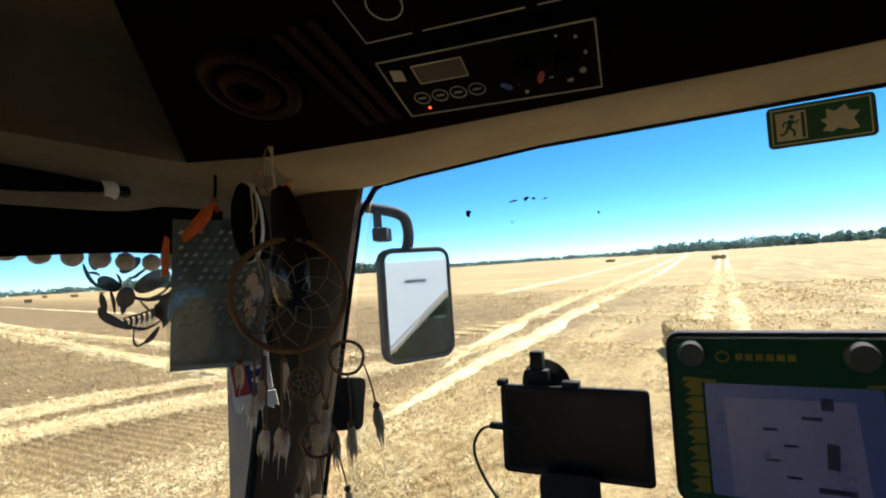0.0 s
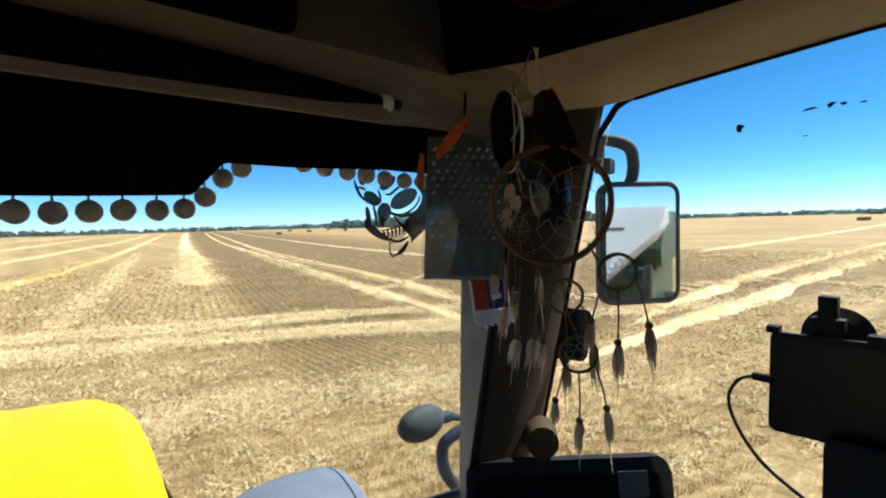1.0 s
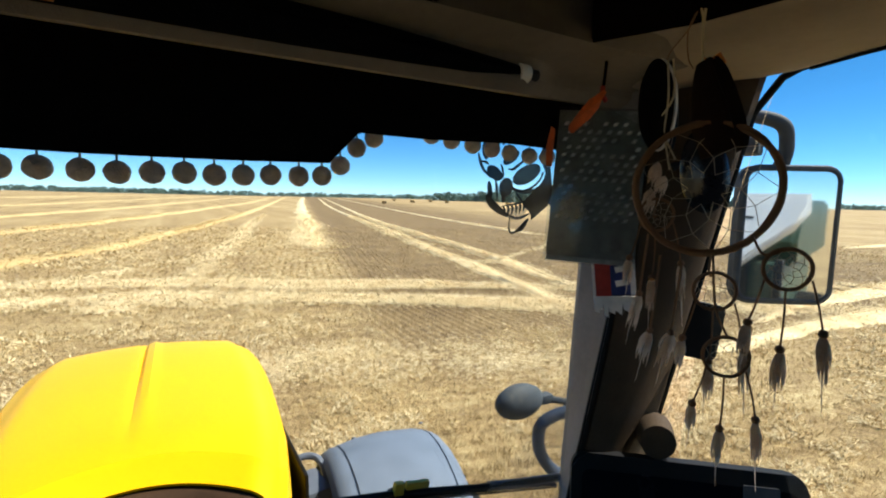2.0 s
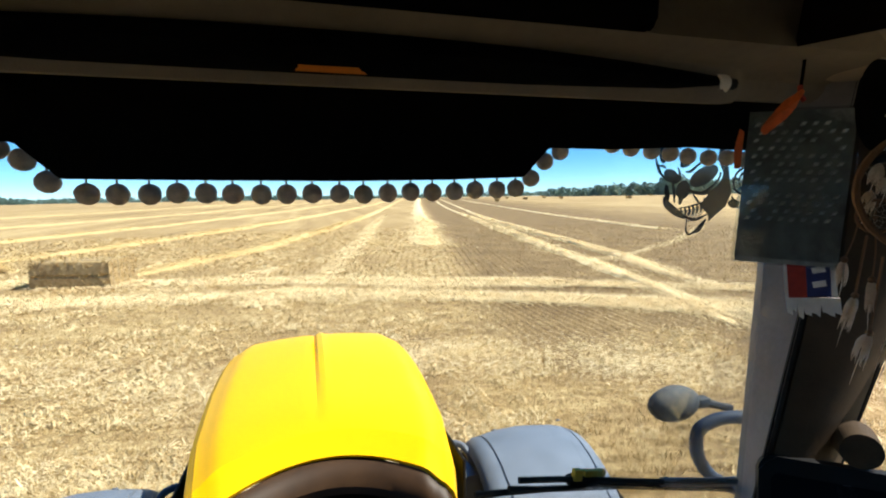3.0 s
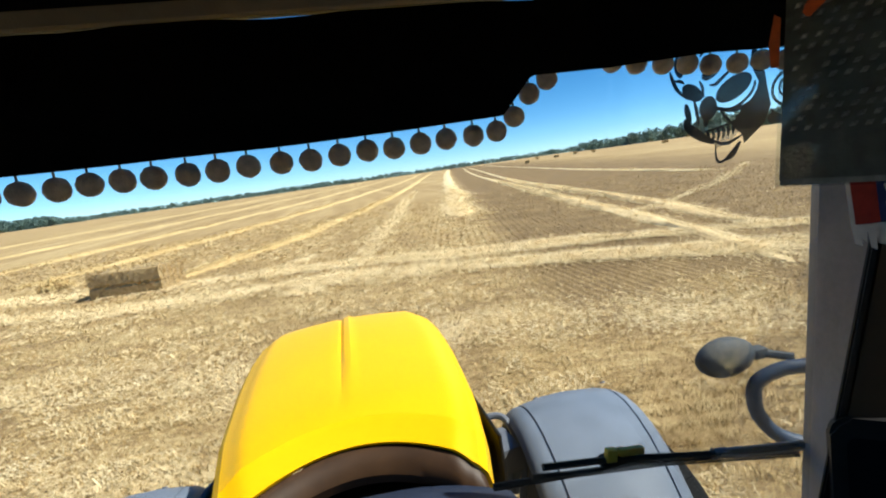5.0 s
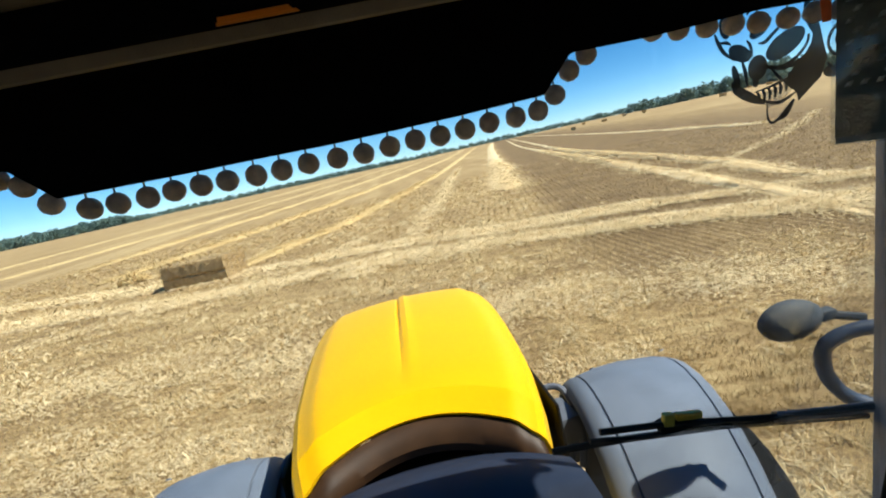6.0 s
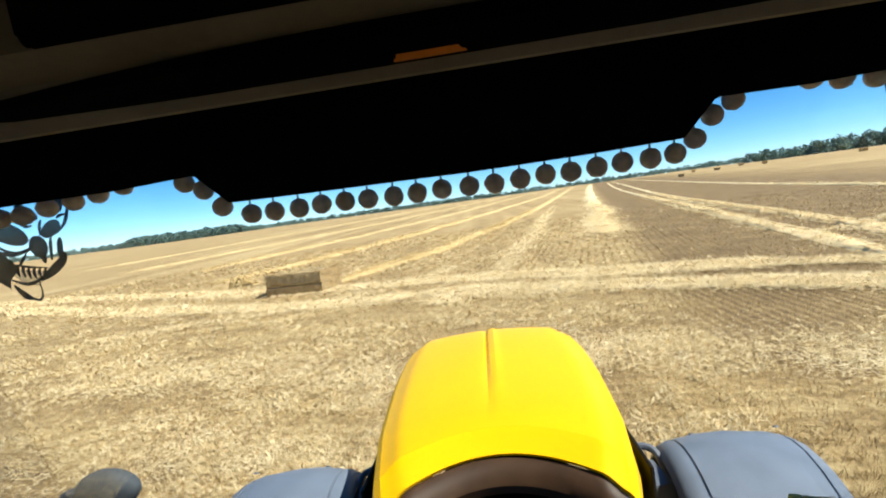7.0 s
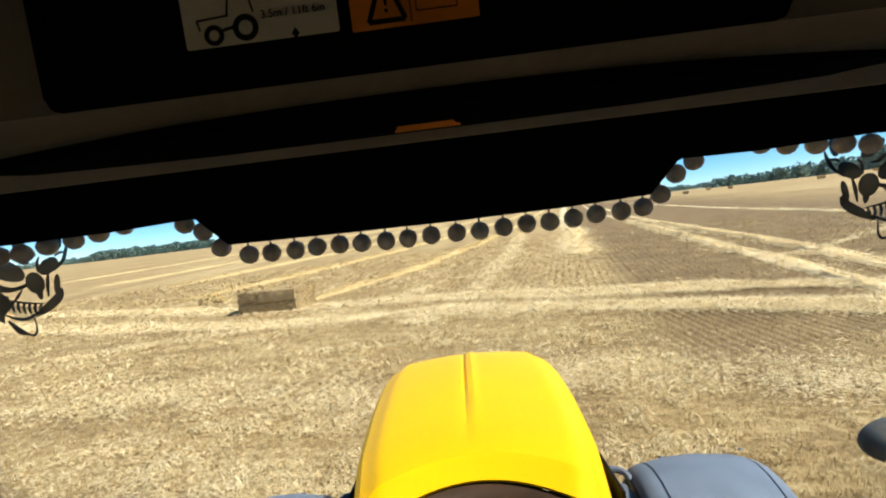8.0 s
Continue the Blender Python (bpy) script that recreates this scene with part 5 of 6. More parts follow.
# emergency-exit sign on the side window
sm_ = facing((1.055, -0.30, 2.828), (-1, 0, 0))
ex = whole("exit_sign", prism(bmesh.new(), rounded(0.128, 0.062, 0.007), 0.002, sm_), M["sign_green"], "green and white emergency exit sign on the side window", "sign", smooth=False)
decal("sign_border", [bar(-0.058, -0.026, 0.058, -0.026, 0.0016), bar(-0.058, 0.026, 0.058, 0.026, 0.0016), bar(-0.058, -0.026, -0.058, 0.026, 0.0016), bar(0.058, -0.026, 0.058, 0.026, 0.0016)], sm_, M["label_white"], "", "", 0.0014, parent=ex)
decal("sign_field", [[(-0.053, -0.021), (-0.016, -0.021), (-0.016, 0.021), (-0.053, 0.021)], [(0.002, -0.014), (0.014, -0.017), (0.02, -0.012), (0.034, -0.018), (0.044, -0.016), (0.038, -0.002), (0.046, 0.008), (0.034, 0.010), (0.03, 0.02), (0.018, 0.012), (0.008, 0.017), (0.008, 0.004), (0.0, 0.002), (0.008, -0.006)]], sm_, M["label_white"], "", "", 0.0014, parent=ex)
runner = [ell(-0.033, 0.0135, 0.0032, 0.0032, n=10), bar(-0.034, 0.009, -0.038, -0.003, 0.0062), bar(-0.035, 0.007, -0.028, 0.004, 0.0026), bar(-0.028, 0.004, -0.025, 0.008, 0.0024), bar(-0.036, 0.007, -0.043, 0.006, 0.0026), bar(-0.043, 0.006, -0.045, 0.0, 0.0024)]
runner += [bar(-0.037, -0.003, -0.031, -0.008, 0.0032), bar(-0.031, -0.008, -0.032, -0.016, 0.003), bar(-0.039, -0.002, -0.042, -0.010, 0.0032), bar(-0.042, -0.010, -0.049, -0.012, 0.003)]
runner += [[(-0.022, -0.019), (-0.018, -0.019), (-0.018, 0.018), (-0.022, 0.018)]]
decal("pictogram", runner, sm_, M["sign_green"], "", "", 0.002, parent=ex)
# dark splashes on the side window
for y, z, w, h, r in ((0.27, 2.758, 0.008, 0.016, -15), (0.175, 2.772, 0.014, 0.004, 5), (0.15, 2.773, 0.009, 0.005, 15), (0.135, 2.772, 0.007, 0.003, -10), (0.113, 2.77, 0.007, 0.002, 10), (0.02, 2.733, 0.003, 0.005, 0), (0.18, 2.732, 0.005, 0.002, 0)):
    mk = facing((1.066, y, z), (-1, 0, 0))
    pts = [(w * 0.6 * math.cos(a) * (1 + 0.45 * math.sin(3 * a + y * 90)), h * 0.6 * math.sin(a) * (1 + 0.4 * math.cos(2 * a + y * 70))) for a in np.linspace(0, 2 * math.pi, 12, endpoint=False)]
    sp = decal("window_splash", [pts], mk @ Matrix.Rotation(radians(r), 4, "Z"), M["black"], "small dark dried splash on the side window", "stain")
    tagged(sp, group="splashes on the side window")

# ---- console fittings ----
pc, pu = 0.042, 0.057
pm = on_console(pc, pu) @ Matrix.Rotation(radians(-6), 4, "Z") @ Matrix.Diagonal((1.05, 1.25, 1, 1))
bm = bmesh.new()
prism(bm, rounded(0.20, 0.076, 0.004), 0.006, pm, 0.001)
panel = part("control_panel", bm, M["panel"], console, "black climate control panel outlined in white")
fr = [bar(-0.096, -0.034, 0.096, -0.034, 0.0013), bar(-0.096, 0.034, 0.096, 0.034, 0.0013), bar(-0.096, -0.034, -0.096, 0.034, 0.0013), bar(0.096, -0.034, 0.096, 0.034, 0.0013)]
fr += [bar(-0.066, 0.004, -0.018, 0.004, 0.001), bar(-0.066, 0.024, -0.018, 0.024, 0.001), bar(-0.066, 0.004, -0.066, 0.024, 0.001), bar(-0.018, 0.004, -0.018, 0.024, 0.001)]
for k in range(4):
    fr += ring(-0.073 + 0.019 * k, -0.013, 0.0085, 0.0075, 0.0009, 0, 12) + [bar(-0.077 + 0.019 * k, -0.013, -0.069 + 0.019 * k, -0.013, 0.0016)]
fr += [ell(0.065, 0.026, 0.0012, 0.0012, n=8), ell(0.08, 0.022, 0.0015, 0.0015, n=8), ell(0.086, 0.006, 0.0015, 0.002, n=8), ell(0.082, -0.012, 0.003, 0.003, n=8), ell(0.07, -0.02, 0.003, 0.0025, n=8), bar(0.052, -0.014, 0.056, -0.014, 0.0015), ell(0.06, 0.0, 0.0012, 0.0012, n=8), ell(0.024, -0.016, 0.001, 0.001, n=8), ell(0.029, -0.026, 0.002, 0.002, n=8)]
fr += [[(-0.090, 0.012), (-0.078, 0.010), (-0.077, 0.022), (-0.088, 0.024)]]
decal("panel_print", fr, pm, M["line"], "white printed outlines and symbols", "", 0.0036, parent=console)
decal("display", [[(-0.065, 0.005), (-0.019, 0.005), (-0.019, 0.023), (-0.065, 0.023)]], pm, M["lcd"], "dim brownish display", "", 0.0033, parent=console)
decal("cold_mark", [ell(0.012, -0.016, 0.006, 0.003, -35)], pm, M["blue_mark"], "blue mark", "", 0.0036, parent=console)
decal("heat_mark", [ell(0.045, -0.012, 0.003, 0.007, -20)], pm, M["red_mark"], "red mark", "", 0.0036, parent=console)
decal("lamp", [ell(-0.071, -0.026, 0.0015, 0.0015, n=10)], pm, M["led"], "small red lamp", "", 0.004, parent=console)
for kx in (0.034, 0.069):
    bm = bmesh.new()
    bmesh.ops.create_cone(bm, cap_ends=True, segments=20, radius1=0.012, radius2=0.0095, depth=0.014, matrix=pm @ Matrix.Translation((kx, 0.002, 0.009)))
    part("knob", bm, M["panel"], console, "black knob")
rm_ = on_console(pc - 0.01, pu + 0.100) @ Matrix.Rotation(radians(-6), 4, "Z")
bm = bmesh.new()
prism(bm, rounded(0.20, 0.07, 0.004), 0.006, rm_, 0.001)
part("radio", bm, M["panel"], console, "black radio with a chrome-ringed knob")
decal("radio_print", [bar(-0.096, -0.032, -0.05, -0.032, 0.001), bar(-0.04, -0.032, 0.05, -0.032, 0.001), bar(0.06, -0.032, 0.09, -0.032, 0.001), bar(-0.096, -0.032, -0.1, 0.03, 0.001)] + ring(-0.06, 0.002, 0.016, 0.016, 0.0012), rm_, M["line"], "", "", 0.0036, parent=console)
bm = bmesh.new()
for r0, mk in ((0.046, 0), (0.024, 0.004)):
    o = [on_console(0.285, 0.130) @ Vector((r0 * math.cos(a), r0 * math.sin(a), 0.004 + mk)) for a in np.linspace(0, 2 * math.pi, 36, endpoint=False)]
    tube(bm, o, 0.008, 8, close=True)
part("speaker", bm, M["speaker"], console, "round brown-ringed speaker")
bm = bmesh.new()
prism(bm, ell(0, 0, 0.044, 0.044, n=30), 0.004, on_console(0.285, 0.130, 0.003))
part("speaker_cone", bm, M["black_soft"], console)
bm = bmesh.new()
for k in range(3):
    prism(bm, rounded(0.15, 0.012, 0.004), 0.004, on_console(0.185, 0.10) @ Matrix.Rotation(math.pi / 2, 4, "Z") @ Matrix.Translation((0, 0.02 * (k - 1), 0)))
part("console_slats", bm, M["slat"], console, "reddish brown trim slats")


# ---- screens and mounts by the side window ----
tab = thing("tablet", (1.04, 0.09, 2.27), "black tablet with a dark screen on a suction mount", "tablet")
tm = facing((1.038, 0.088, 2.351), (-1, -0.03, 0.06))
part("tablet_body", prism(bmesh.new(), rounded(0.256, 0.155, 0.008), 0.012, tm, 0.002), M["black"], tab)
part("tablet_screen", prism(bmesh.new(), rounded(0.236, 0.135, 0.003), 0.001, tm @ Matrix.Translation((0, 0, 0.0066))), M["screen_dark"], tab, "dark glossy screen", smooth=False)
bm = bmesh.new()
box(bm, (1.048, 0.146, 2.462), (0.02, 0.024, 0.055), bev=0.003)
box(bm, (1.046, 0.146, 2.447), (0.022, 0.042, 0.02), bev=0.003)
part("clamp", box(bmesh.new(), (1.036, 0.212, 2.433), (0.02, 0.018, 0.012), bev=0.003), M["black"], tab)
part("clamp", box(bmesh.new(), (1.036, 0.085, 2.434), (0.02, 0.03, 0.014), bev=0.003), M["black"], tab)
part("mount", bm, M["black"], tab, "black mount arm")
bm = bmesh.new()
bmesh.ops.create_cone(bm, cap_ends=True, segments=28, radius1=0.046, radius2=0.03, depth=0.014, matrix=facing((1.060, 0.138, 2.425), (-1, 0, 0)))
part("suction_cup", bm, M["rubber"], tab, "round suction cup on the window")
bm = bmesh.new()
box(bm, (1.03, 0.225, 2.353), (0.012, 0.03, 0.012), bev=0.003)
tube(bm, smooth_line([(1.03, 0.235, 2.353), (1.02, 0.256, 2.345), (1.01, 0.268, 2.315), (1.01, 0.255, 2.27), (1.0, 0.215, 2.225), (0.99, 0.15, 2.19), (0.98, 0.10, 2.17)]), 0.0028, 6)
part("cable", bm, M["black"], tab, "black charging cable")
whole("phone", prism(bmesh.new(), rounded(0.098, 0.16, 0.012), 0.014, facing((0.99, 0.09, 2.215), (-1, -0.1, 0.1)), 0.003), M["black"], "black phone standing below the tablet in a holder", "phone")

term = thing("terminal", (0.95, -0.205, 2.33), "green and black machine terminal with a lit screen", "terminal")
km = facing((0.95, -0.217, 2.418), (-1, 0, 0.05)) @ Matrix.Diagonal((1.08, 1.1, 1, 1))
bm = bmesh.new()
prism(bm, [(x, y + 0.004 * math.cos(x * 12)) for x, y in rounded(0.262, 0.215, 0.016)], 0.045, km @ Matrix.Translation((0, 0, -0.0225)), 0.006)
part("case", bm, M["black"], term, "black case")
part("face_plate", prism(bmesh.new(), rounded(0.25, 0.203, 0.012), 0.003, km @ Matrix.Translation((0, 0, 0.001))), M["green"], term, "green face plate", smooth=False)
part("screen", prism(bmesh.new(), rounded(0.178, 0.136, 0.003), 0.002, km @ Matrix.Translation((0.0, -0.022, 0.003))), M["screen"], term, "bluish lit screen", smooth=False)
part("screen_page", prism(bmesh.new(), [(-0.068, 0.03), (0.063, 0.03), (0.07, -0.088), (-0.066, -0.088)], 0.001, km @ Matrix.Translation((0.0, 0.0, 0.0042))), M["page"], term, "paler page on the screen", smooth=False)
for kx in (-0.101, 0.074):
    bm = bmesh.new()
    bmesh.ops.create_cone(bm, cap_ends=True, segments=26, radius1=0.018, radius2=0.014, depth=0.014, matrix=km @ Matrix.Translation((kx, 0.082, 0.008)))
    part("knob", bm, M["knob_grey"], term, "grey round knob")
waves = []
for sx in (-1, 1):
    for k in range(7):
        y0 = -0.09 + 0.02 * k
        waves.append([(sx * 0.092, y0), (sx * 0.112, y0), (sx * 0.104, y0 + 0.006), (sx * 0.114, y0 + 0.012), (sx * 0.104, y0 + 0.018), (sx * 0.092, y0 + 0.018)])
    waves.append([(sx * 0.075, 0.047), (sx * 0.115, 0.047), (sx * 0.112, 0.053), (sx * 0.075, 0.05)])
for sx in (-1, 1):
    decal("side_print", [p for p in waves if p[0][0] * sx > 0], km, M["yellow_mark"], "yellow wavy print", "", 0.0028, parent=term)
decal("badge", ring(-0.066, 0.079, 0.008, 0.007, 0.002) + [bar(-0.052 + 0.011 * k, 0.079, -0.044 + 0.011 * k, 0.079, 0.008) for k in range(6)], km, M["yellow_mark"], "yellow maker's badge, plain shapes", "", 0.0028, parent=term)
scr = [bar(0.01, 0.01, 0.03, 0.01, 0.004), bar(0.02, -0.07, 0.055, -0.07, 0.006)]
scr += [bar(-0.03 + 0.02 * (k % 2), -0.005 - 0.018 * k, -0.015 + 0.02 * (k % 2), -0.005 - 0.018 * k, 0.003) for k in range(4)]
scr += [[(0.03, -0.045), (0.042, -0.047), (0.044, -0.018), (0.032, -0.016)], [(0.03, 0.02), (0.042, 0.02), (0.042, 0.034), (0.03, 0.034)]]
for sc in scr:
    decal("screen_mark", [sc], km, M["screen_ink"], "", "", 0.0052, parent=term)
bm = bmesh.new()
tube(bm, [(0.965, -0.2, 2.33), (0.97, -0.2, 2.1), (1.03, -0.2, 1.9)], 0.014)
part("stand", bm, M["black"], term)

dm = facing((0.94, 0.53, 2.036), (-0.62, -0.75, 0.2))
dsp = thing("dash_display", (0.94, 0.53, 1.93), "black rounded display housing at the foot of the pillar", "display")
part("housing", prism(bmesh.new(), rounded(0.41, 0.2, 0.03), 0.03, dm, 0.006), M["black"], dsp)
part("screen", prism(bmesh.new(), rounded(0.37, 0.15, 0.015), 0.002, dm @ Matrix.Translation((0, -0.005, 0.016))), M["screen_dark"], dsp, "dark screen", smooth=False)
part("pale_key", prism(bmesh.new(), rounded(0.06, 0.05, 0.004), 0.002, dm @ Matrix.Translation((0.125, 0.05, 0.018))), M["grey_dark"], dsp, "grey key", smooth=False)
bm = bmesh.new()
tube(bm, [dm @ Vector((0, -0.09, -0.02)), (0.95, 0.6, 1.85), (0.98, 0.62, 1.7)], 0.02)
part("bracket", bm, M["black"], dsp)
bm = bmesh.new()
bmesh.ops.create_cone(bm, cap_ends=True, segments=24, radius1=0.036, radius2=0.032, depth=0.06, matrix=facing((0.935, 0.595, 2.165), (-0.7, -0.7, 0.05)))
whole("pillar_lamp", bm, M["trim"], "small round dark brown lamp on the pillar", "lamp")
bx = thing("pillar_box", (1.10, 0.60, 2.28), "small black box clipped to the pillar", "box")
bm2 = facing((1.066, 0.612, 2.358), (-0.68, -0.72, 0.05)) @ Matrix.Rotation(radians(-8), 4, "Z")
part("box_body", prism(bmesh.new(), rounded(0.085, 0.115, 0.012), 0.022, bm2, 0.004), M["black"], bx)
part("clip", box(bmesh.new(), bm2 @ Vector((-0.03, 0.07, 0)), (0.02, 0.02, 0.03), bev=0.003), M["black"], bx)

# dashboard and seat end
dash = thing("dashboard", (0, 0.62, 1.75), "dark dashboard with a rounded instrument hood", "dashboard")
bm = bmesh.new()
rows = []
for y, z in ((0.73, 2.06), (0.68, 2.125), (0.60, 2.13), (0.52, 2.11), (0.47, 2.03), (0.46, 1.3)):
    rows.append([(x, y, z - 0.17 * (abs(x) / 0.24) ** 2.2 if z > 1.4 else z) for x in np.linspace(-0.26, 0.26, 25)])
loft(bm, rows)
thicken(bm, 0.01)
part("instrument_hood", bm, M["black"], dash)


# ---- hangings at the pillar ----
CAMSIDE = Vector((-0.80, -0.58, 0))


def feather(p, d, length, parent, width=0.016):
    """A tuft of soft pale down round one long thin quill, hanging from p along d."""
    p, d = Vector(p), Vector(d).normalized()
    side = d.cross(CAMSIDE).normalized()
    bm = bmesh.new()
    root = [bm.verts.new(p + side * q) for q in (-0.0006, 0.0, 0.0006)]
    for k in range(30):
        ln = length * (random.uniform(0.3, 0.75) if k else 1.1)
        out = side * random.uniform(-1.3, 1.3) * width + CAMSIDE * random.uniform(-0.8, 0.8) * width
        out = out * (1 if k else 0.2)
        bend = side * random.uniform(-0.25, 0.25) * width
        rows = []
        for i in range(6):
            s = i / 5
            c = p + d * ln * s + out * s ** 0.7 * (1 - 0.45 * s) + bend * math.sin(s * 3)
            w = (0.0009 if k else 0.0007) * (1.1 - s) + 0.0007 * math.sin(s * 3.1) * (1 if k else 0.4)
            rows.append([bm.verts.new(q) for q in (c - side * w, c + CAMSIDE * 0.0004, c + side * w)] if i else root)
        for a, b in zip(rows, rows[1:]):
            for i in (0, 1):
                bm.faces.new((a[i], a[i + 1], b[i + 1], b[i]))
    part("feather", bm, M["feather"], parent, "pale downy feather")


def hoop(c, r, parent, wound=0.0032, spokes=8, normal=CAMSIDE):
    """A wound ring with a knotted web inside."""
    m = facing(c, normal)
    bm = bmesh.new()
    pts = [m @ Vector((r * math.cos(a) * (1 + 0.015 * math.sin(3 * a)), r * math.sin(a), 0)) for a in np.linspace(0, 2 * math.pi, 40, endpoint=False)]
    tube(bm, pts, wound, 7, close=True)
    for v in bm.verts:
        v.co += 0.25 * wound * noise.noise_vector(v.co * 500)
    part("hoop", bm, M["leather"], parent, "suede-wound hoop")
    bm = bmesh.new()
    prev = [(r * math.cos(a), r * math.sin(a)) for a in np.linspace(0, 2 * math.pi, spokes, endpoint=False)]
    for k in range(3):
        rr = r * (0.72, 0.48, 0.24)[k]
        off = (k + 1) * math.pi / spokes
        nxt = [(rr * math.cos(a + off), rr * math.sin(a + off)) for a in np.linspace(0, 2 * math.pi, spokes, endpoint=False)]
        for i in range(spokes):
            for q in (prev[i], prev[(i + 1) % spokes]):
                tube(bm, [m @ Vector((*q, 0)), m @ Vector((*nxt[i], 0))], 0.00042 if r > 0.04 else 0.0003, 4)
        prev = nxt
    part("web", bm, M["web"], parent, "pale thread web")


def cord(pts, parent, r=0.0014, material="leather"):
    bm = bmesh.new()
    tube(bm, smooth_line(pts, 4), r, 5)
    part("cord", bm, M[material], parent)


def beads(p, parent):
    bm = bmesh.new()
    bmesh.ops.create_icosphere(bm, subdivisions=2, radius=0.0045, matrix=Matrix.Translation(p))
    part("bead", bm, M["leather"], parent)


dc = thing("dreamcatcher", (0.655, 0.37, 2.84), "brown dreamcatcher with webbed hoops and pale feathers hanging from the console", "dreamcatcher")
C = Vector((0.655, 0.355, 2.632))
cord([(0.655, 0.37, 2.845), (0.655, 0.372, 2.80), (0.655, 0.365, 2.74), C + Vector((0, 0.005, 0.074))], dc, 0.0016, "thread")
hoop(C, 0.073, dc, 0.0042, 9)
for c, r in (((0.655, 0.335, 2.518), 0.021), ((0.652, 0.315, 2.449), 0.022), ((0.65, 0.262, 2.553), 0.020), ((0.66, 0.42, 2.60), 0.020)):
    c = Vector(c)
    hoop(c, r, dc, 0.0020, 7)
    up = C + (c - C) * (0.073 / max(0.074, (c - C).length))
    cord([up, (up + c) / 2 + Vector((0, 0.004, -0.004)), c + Vector((0, 0, r))], dc)
    for k, (dy, ln) in enumerate(((0.016, 0.045), (0.0, 0.06), (-0.018, 0.05))):
        a = c + Vector((-dy * 0.5, dy, -math.sqrt(max(0, r * r - dy * dy))))
        b = a + Vector((-dy * 0.3, dy * 0.6, -ln))
        cord([a, (a + b) / 2 + Vector((0.002, 0, 0)), b], dc, 0.0011)
        beads(b, dc)
        feather(b, (0.05 * (k - 1), dy * 3, -1), 0.05 + 0.012 * k, dc, 0.007)
for y, z, ln in ((0.43, 2.575, 0.08), (0.41, 2.55, 0.10), (0.38, 2.545, 0.09)):
    a = Vector((0.66, y, z))
    cord([a, a + Vector((0.003, 0.006, -ln * 0.5)), a + Vector((0.006, 0.012, -ln))], dc, 0.0018)
    beads(a + Vector((0.006, 0.012, -ln)), dc)
    feather(a + Vector((0.006, 0.012, -ln)), (0.1, 0.3, -1), 0.075, dc, 0.010)

shoes = thing("miniature_shoes", (0.655, 0.395, 2.80), "tiny black canvas shoe and brown shoe hung by a thread", "ornament")
for (c, tilt, roll_) in ((Vector((0.655, 0.425, 2.735)), 2, -24), (Vector((0.676, 0.352, 2.728)), 20, 100)):
    m = facing(c, CAMSIDE) @ Matrix.Rotation(radians(tilt), 4, "Z") @ Matrix.Rotation(radians(roll_), 4, "Y")
    sole = [(0.021 * math.cos(a) * (1 - 0.18 * math.sin(a)) + 0.002 * math.sin(2 * a), 0.055 * math.sin(a)) for a in np.linspace(0, 2 * math.pi, 28, endpoint=False)]
    part("sole", prism(bmesh.new(), sole, 0.007, m @ Matrix.Translation((0, 0, 0.004)), 0.002), M["black_soft" if tilt < 10 else "shoe_brown"], shoes)
    part("welt", prism(bmesh.new(), [(x * 1.07, y * 1.02) for x, y in sole], 0.006, m @ Matrix.Translation((0, 0, -0.003)), 0.001), M["white_cloth" if tilt < 10 else "shoe_brown"], shoes, "white rubber edge" if tilt < 10 else "")
    bm = bmesh.new()
    rows = []
    for k in range(11):
        s = k / 10
        y = 0.052 - 0.104 * s
        h = 0.010 + 0.026 * min(1, s * 1.6) ** 0.8
        w = 0.019 * math.sin(math.pi * min(0.97, max(0.03, 0.12 + 0.8 * s))) ** 0.4
        rows.append([m @ Vector((w * math.cos(a), y, -0.006 - h * math.sin(a))) for a in np.linspace(0, math.pi, 9)])
    loft(bm, rows, True)
    part("upper", bm, M["black_soft" if tilt < 10 else "shoe_brown"], shoes, "black canvas upper" if tilt < 10 else "brown leather upper")
    cord([m @ Vector((0, 0.05, -0.02)), m @ Vector((0.004, 0.065, -0.02)), (0.655, 0.39, 2.815), (0.655, 0.375, 2.842)], shoes, 0.0007, "leather")
bm = bmesh.new()
box(bm, (0.665, 0.368, 2.772), (0.004, 0.018, 0.012), (20, 0, 30), 0.001)
box(bm, (0.667, 0.358, 2.775), (0.004, 0.010, 0.014), (-30, 0, 10), 0.001)
part("tag", bm, M["orange"], shoes, "small orange tag")
for dy, dz in ((0.0, 0.0), (0.007, 0.012)):
    cord([(0.652, 0.412 - dy, 2.785), (0.648, 0.405 - dy, 2.74), (0.652, 0.410 + dy, 2.70 + dz), (0.655, 0.402 - dy, 2.655 + dz)], shoes, 0.0012, "thread")
for y, z, ln in ((0.418, 2.665, 0.04), (0.408, 2.648, 0.035), (0.425, 2.632, 0.045)):
    feather((0.655, y, z), (0.0, 0.25, -1), ln, dc, 0.009)
cord([(0.652, 0.372, 2.872), (0.653, 0.366, 2.85), (0.652, 0.374, 2.835), (0.655, 0.370, 2.815)], dc, 0.0012, "thread")

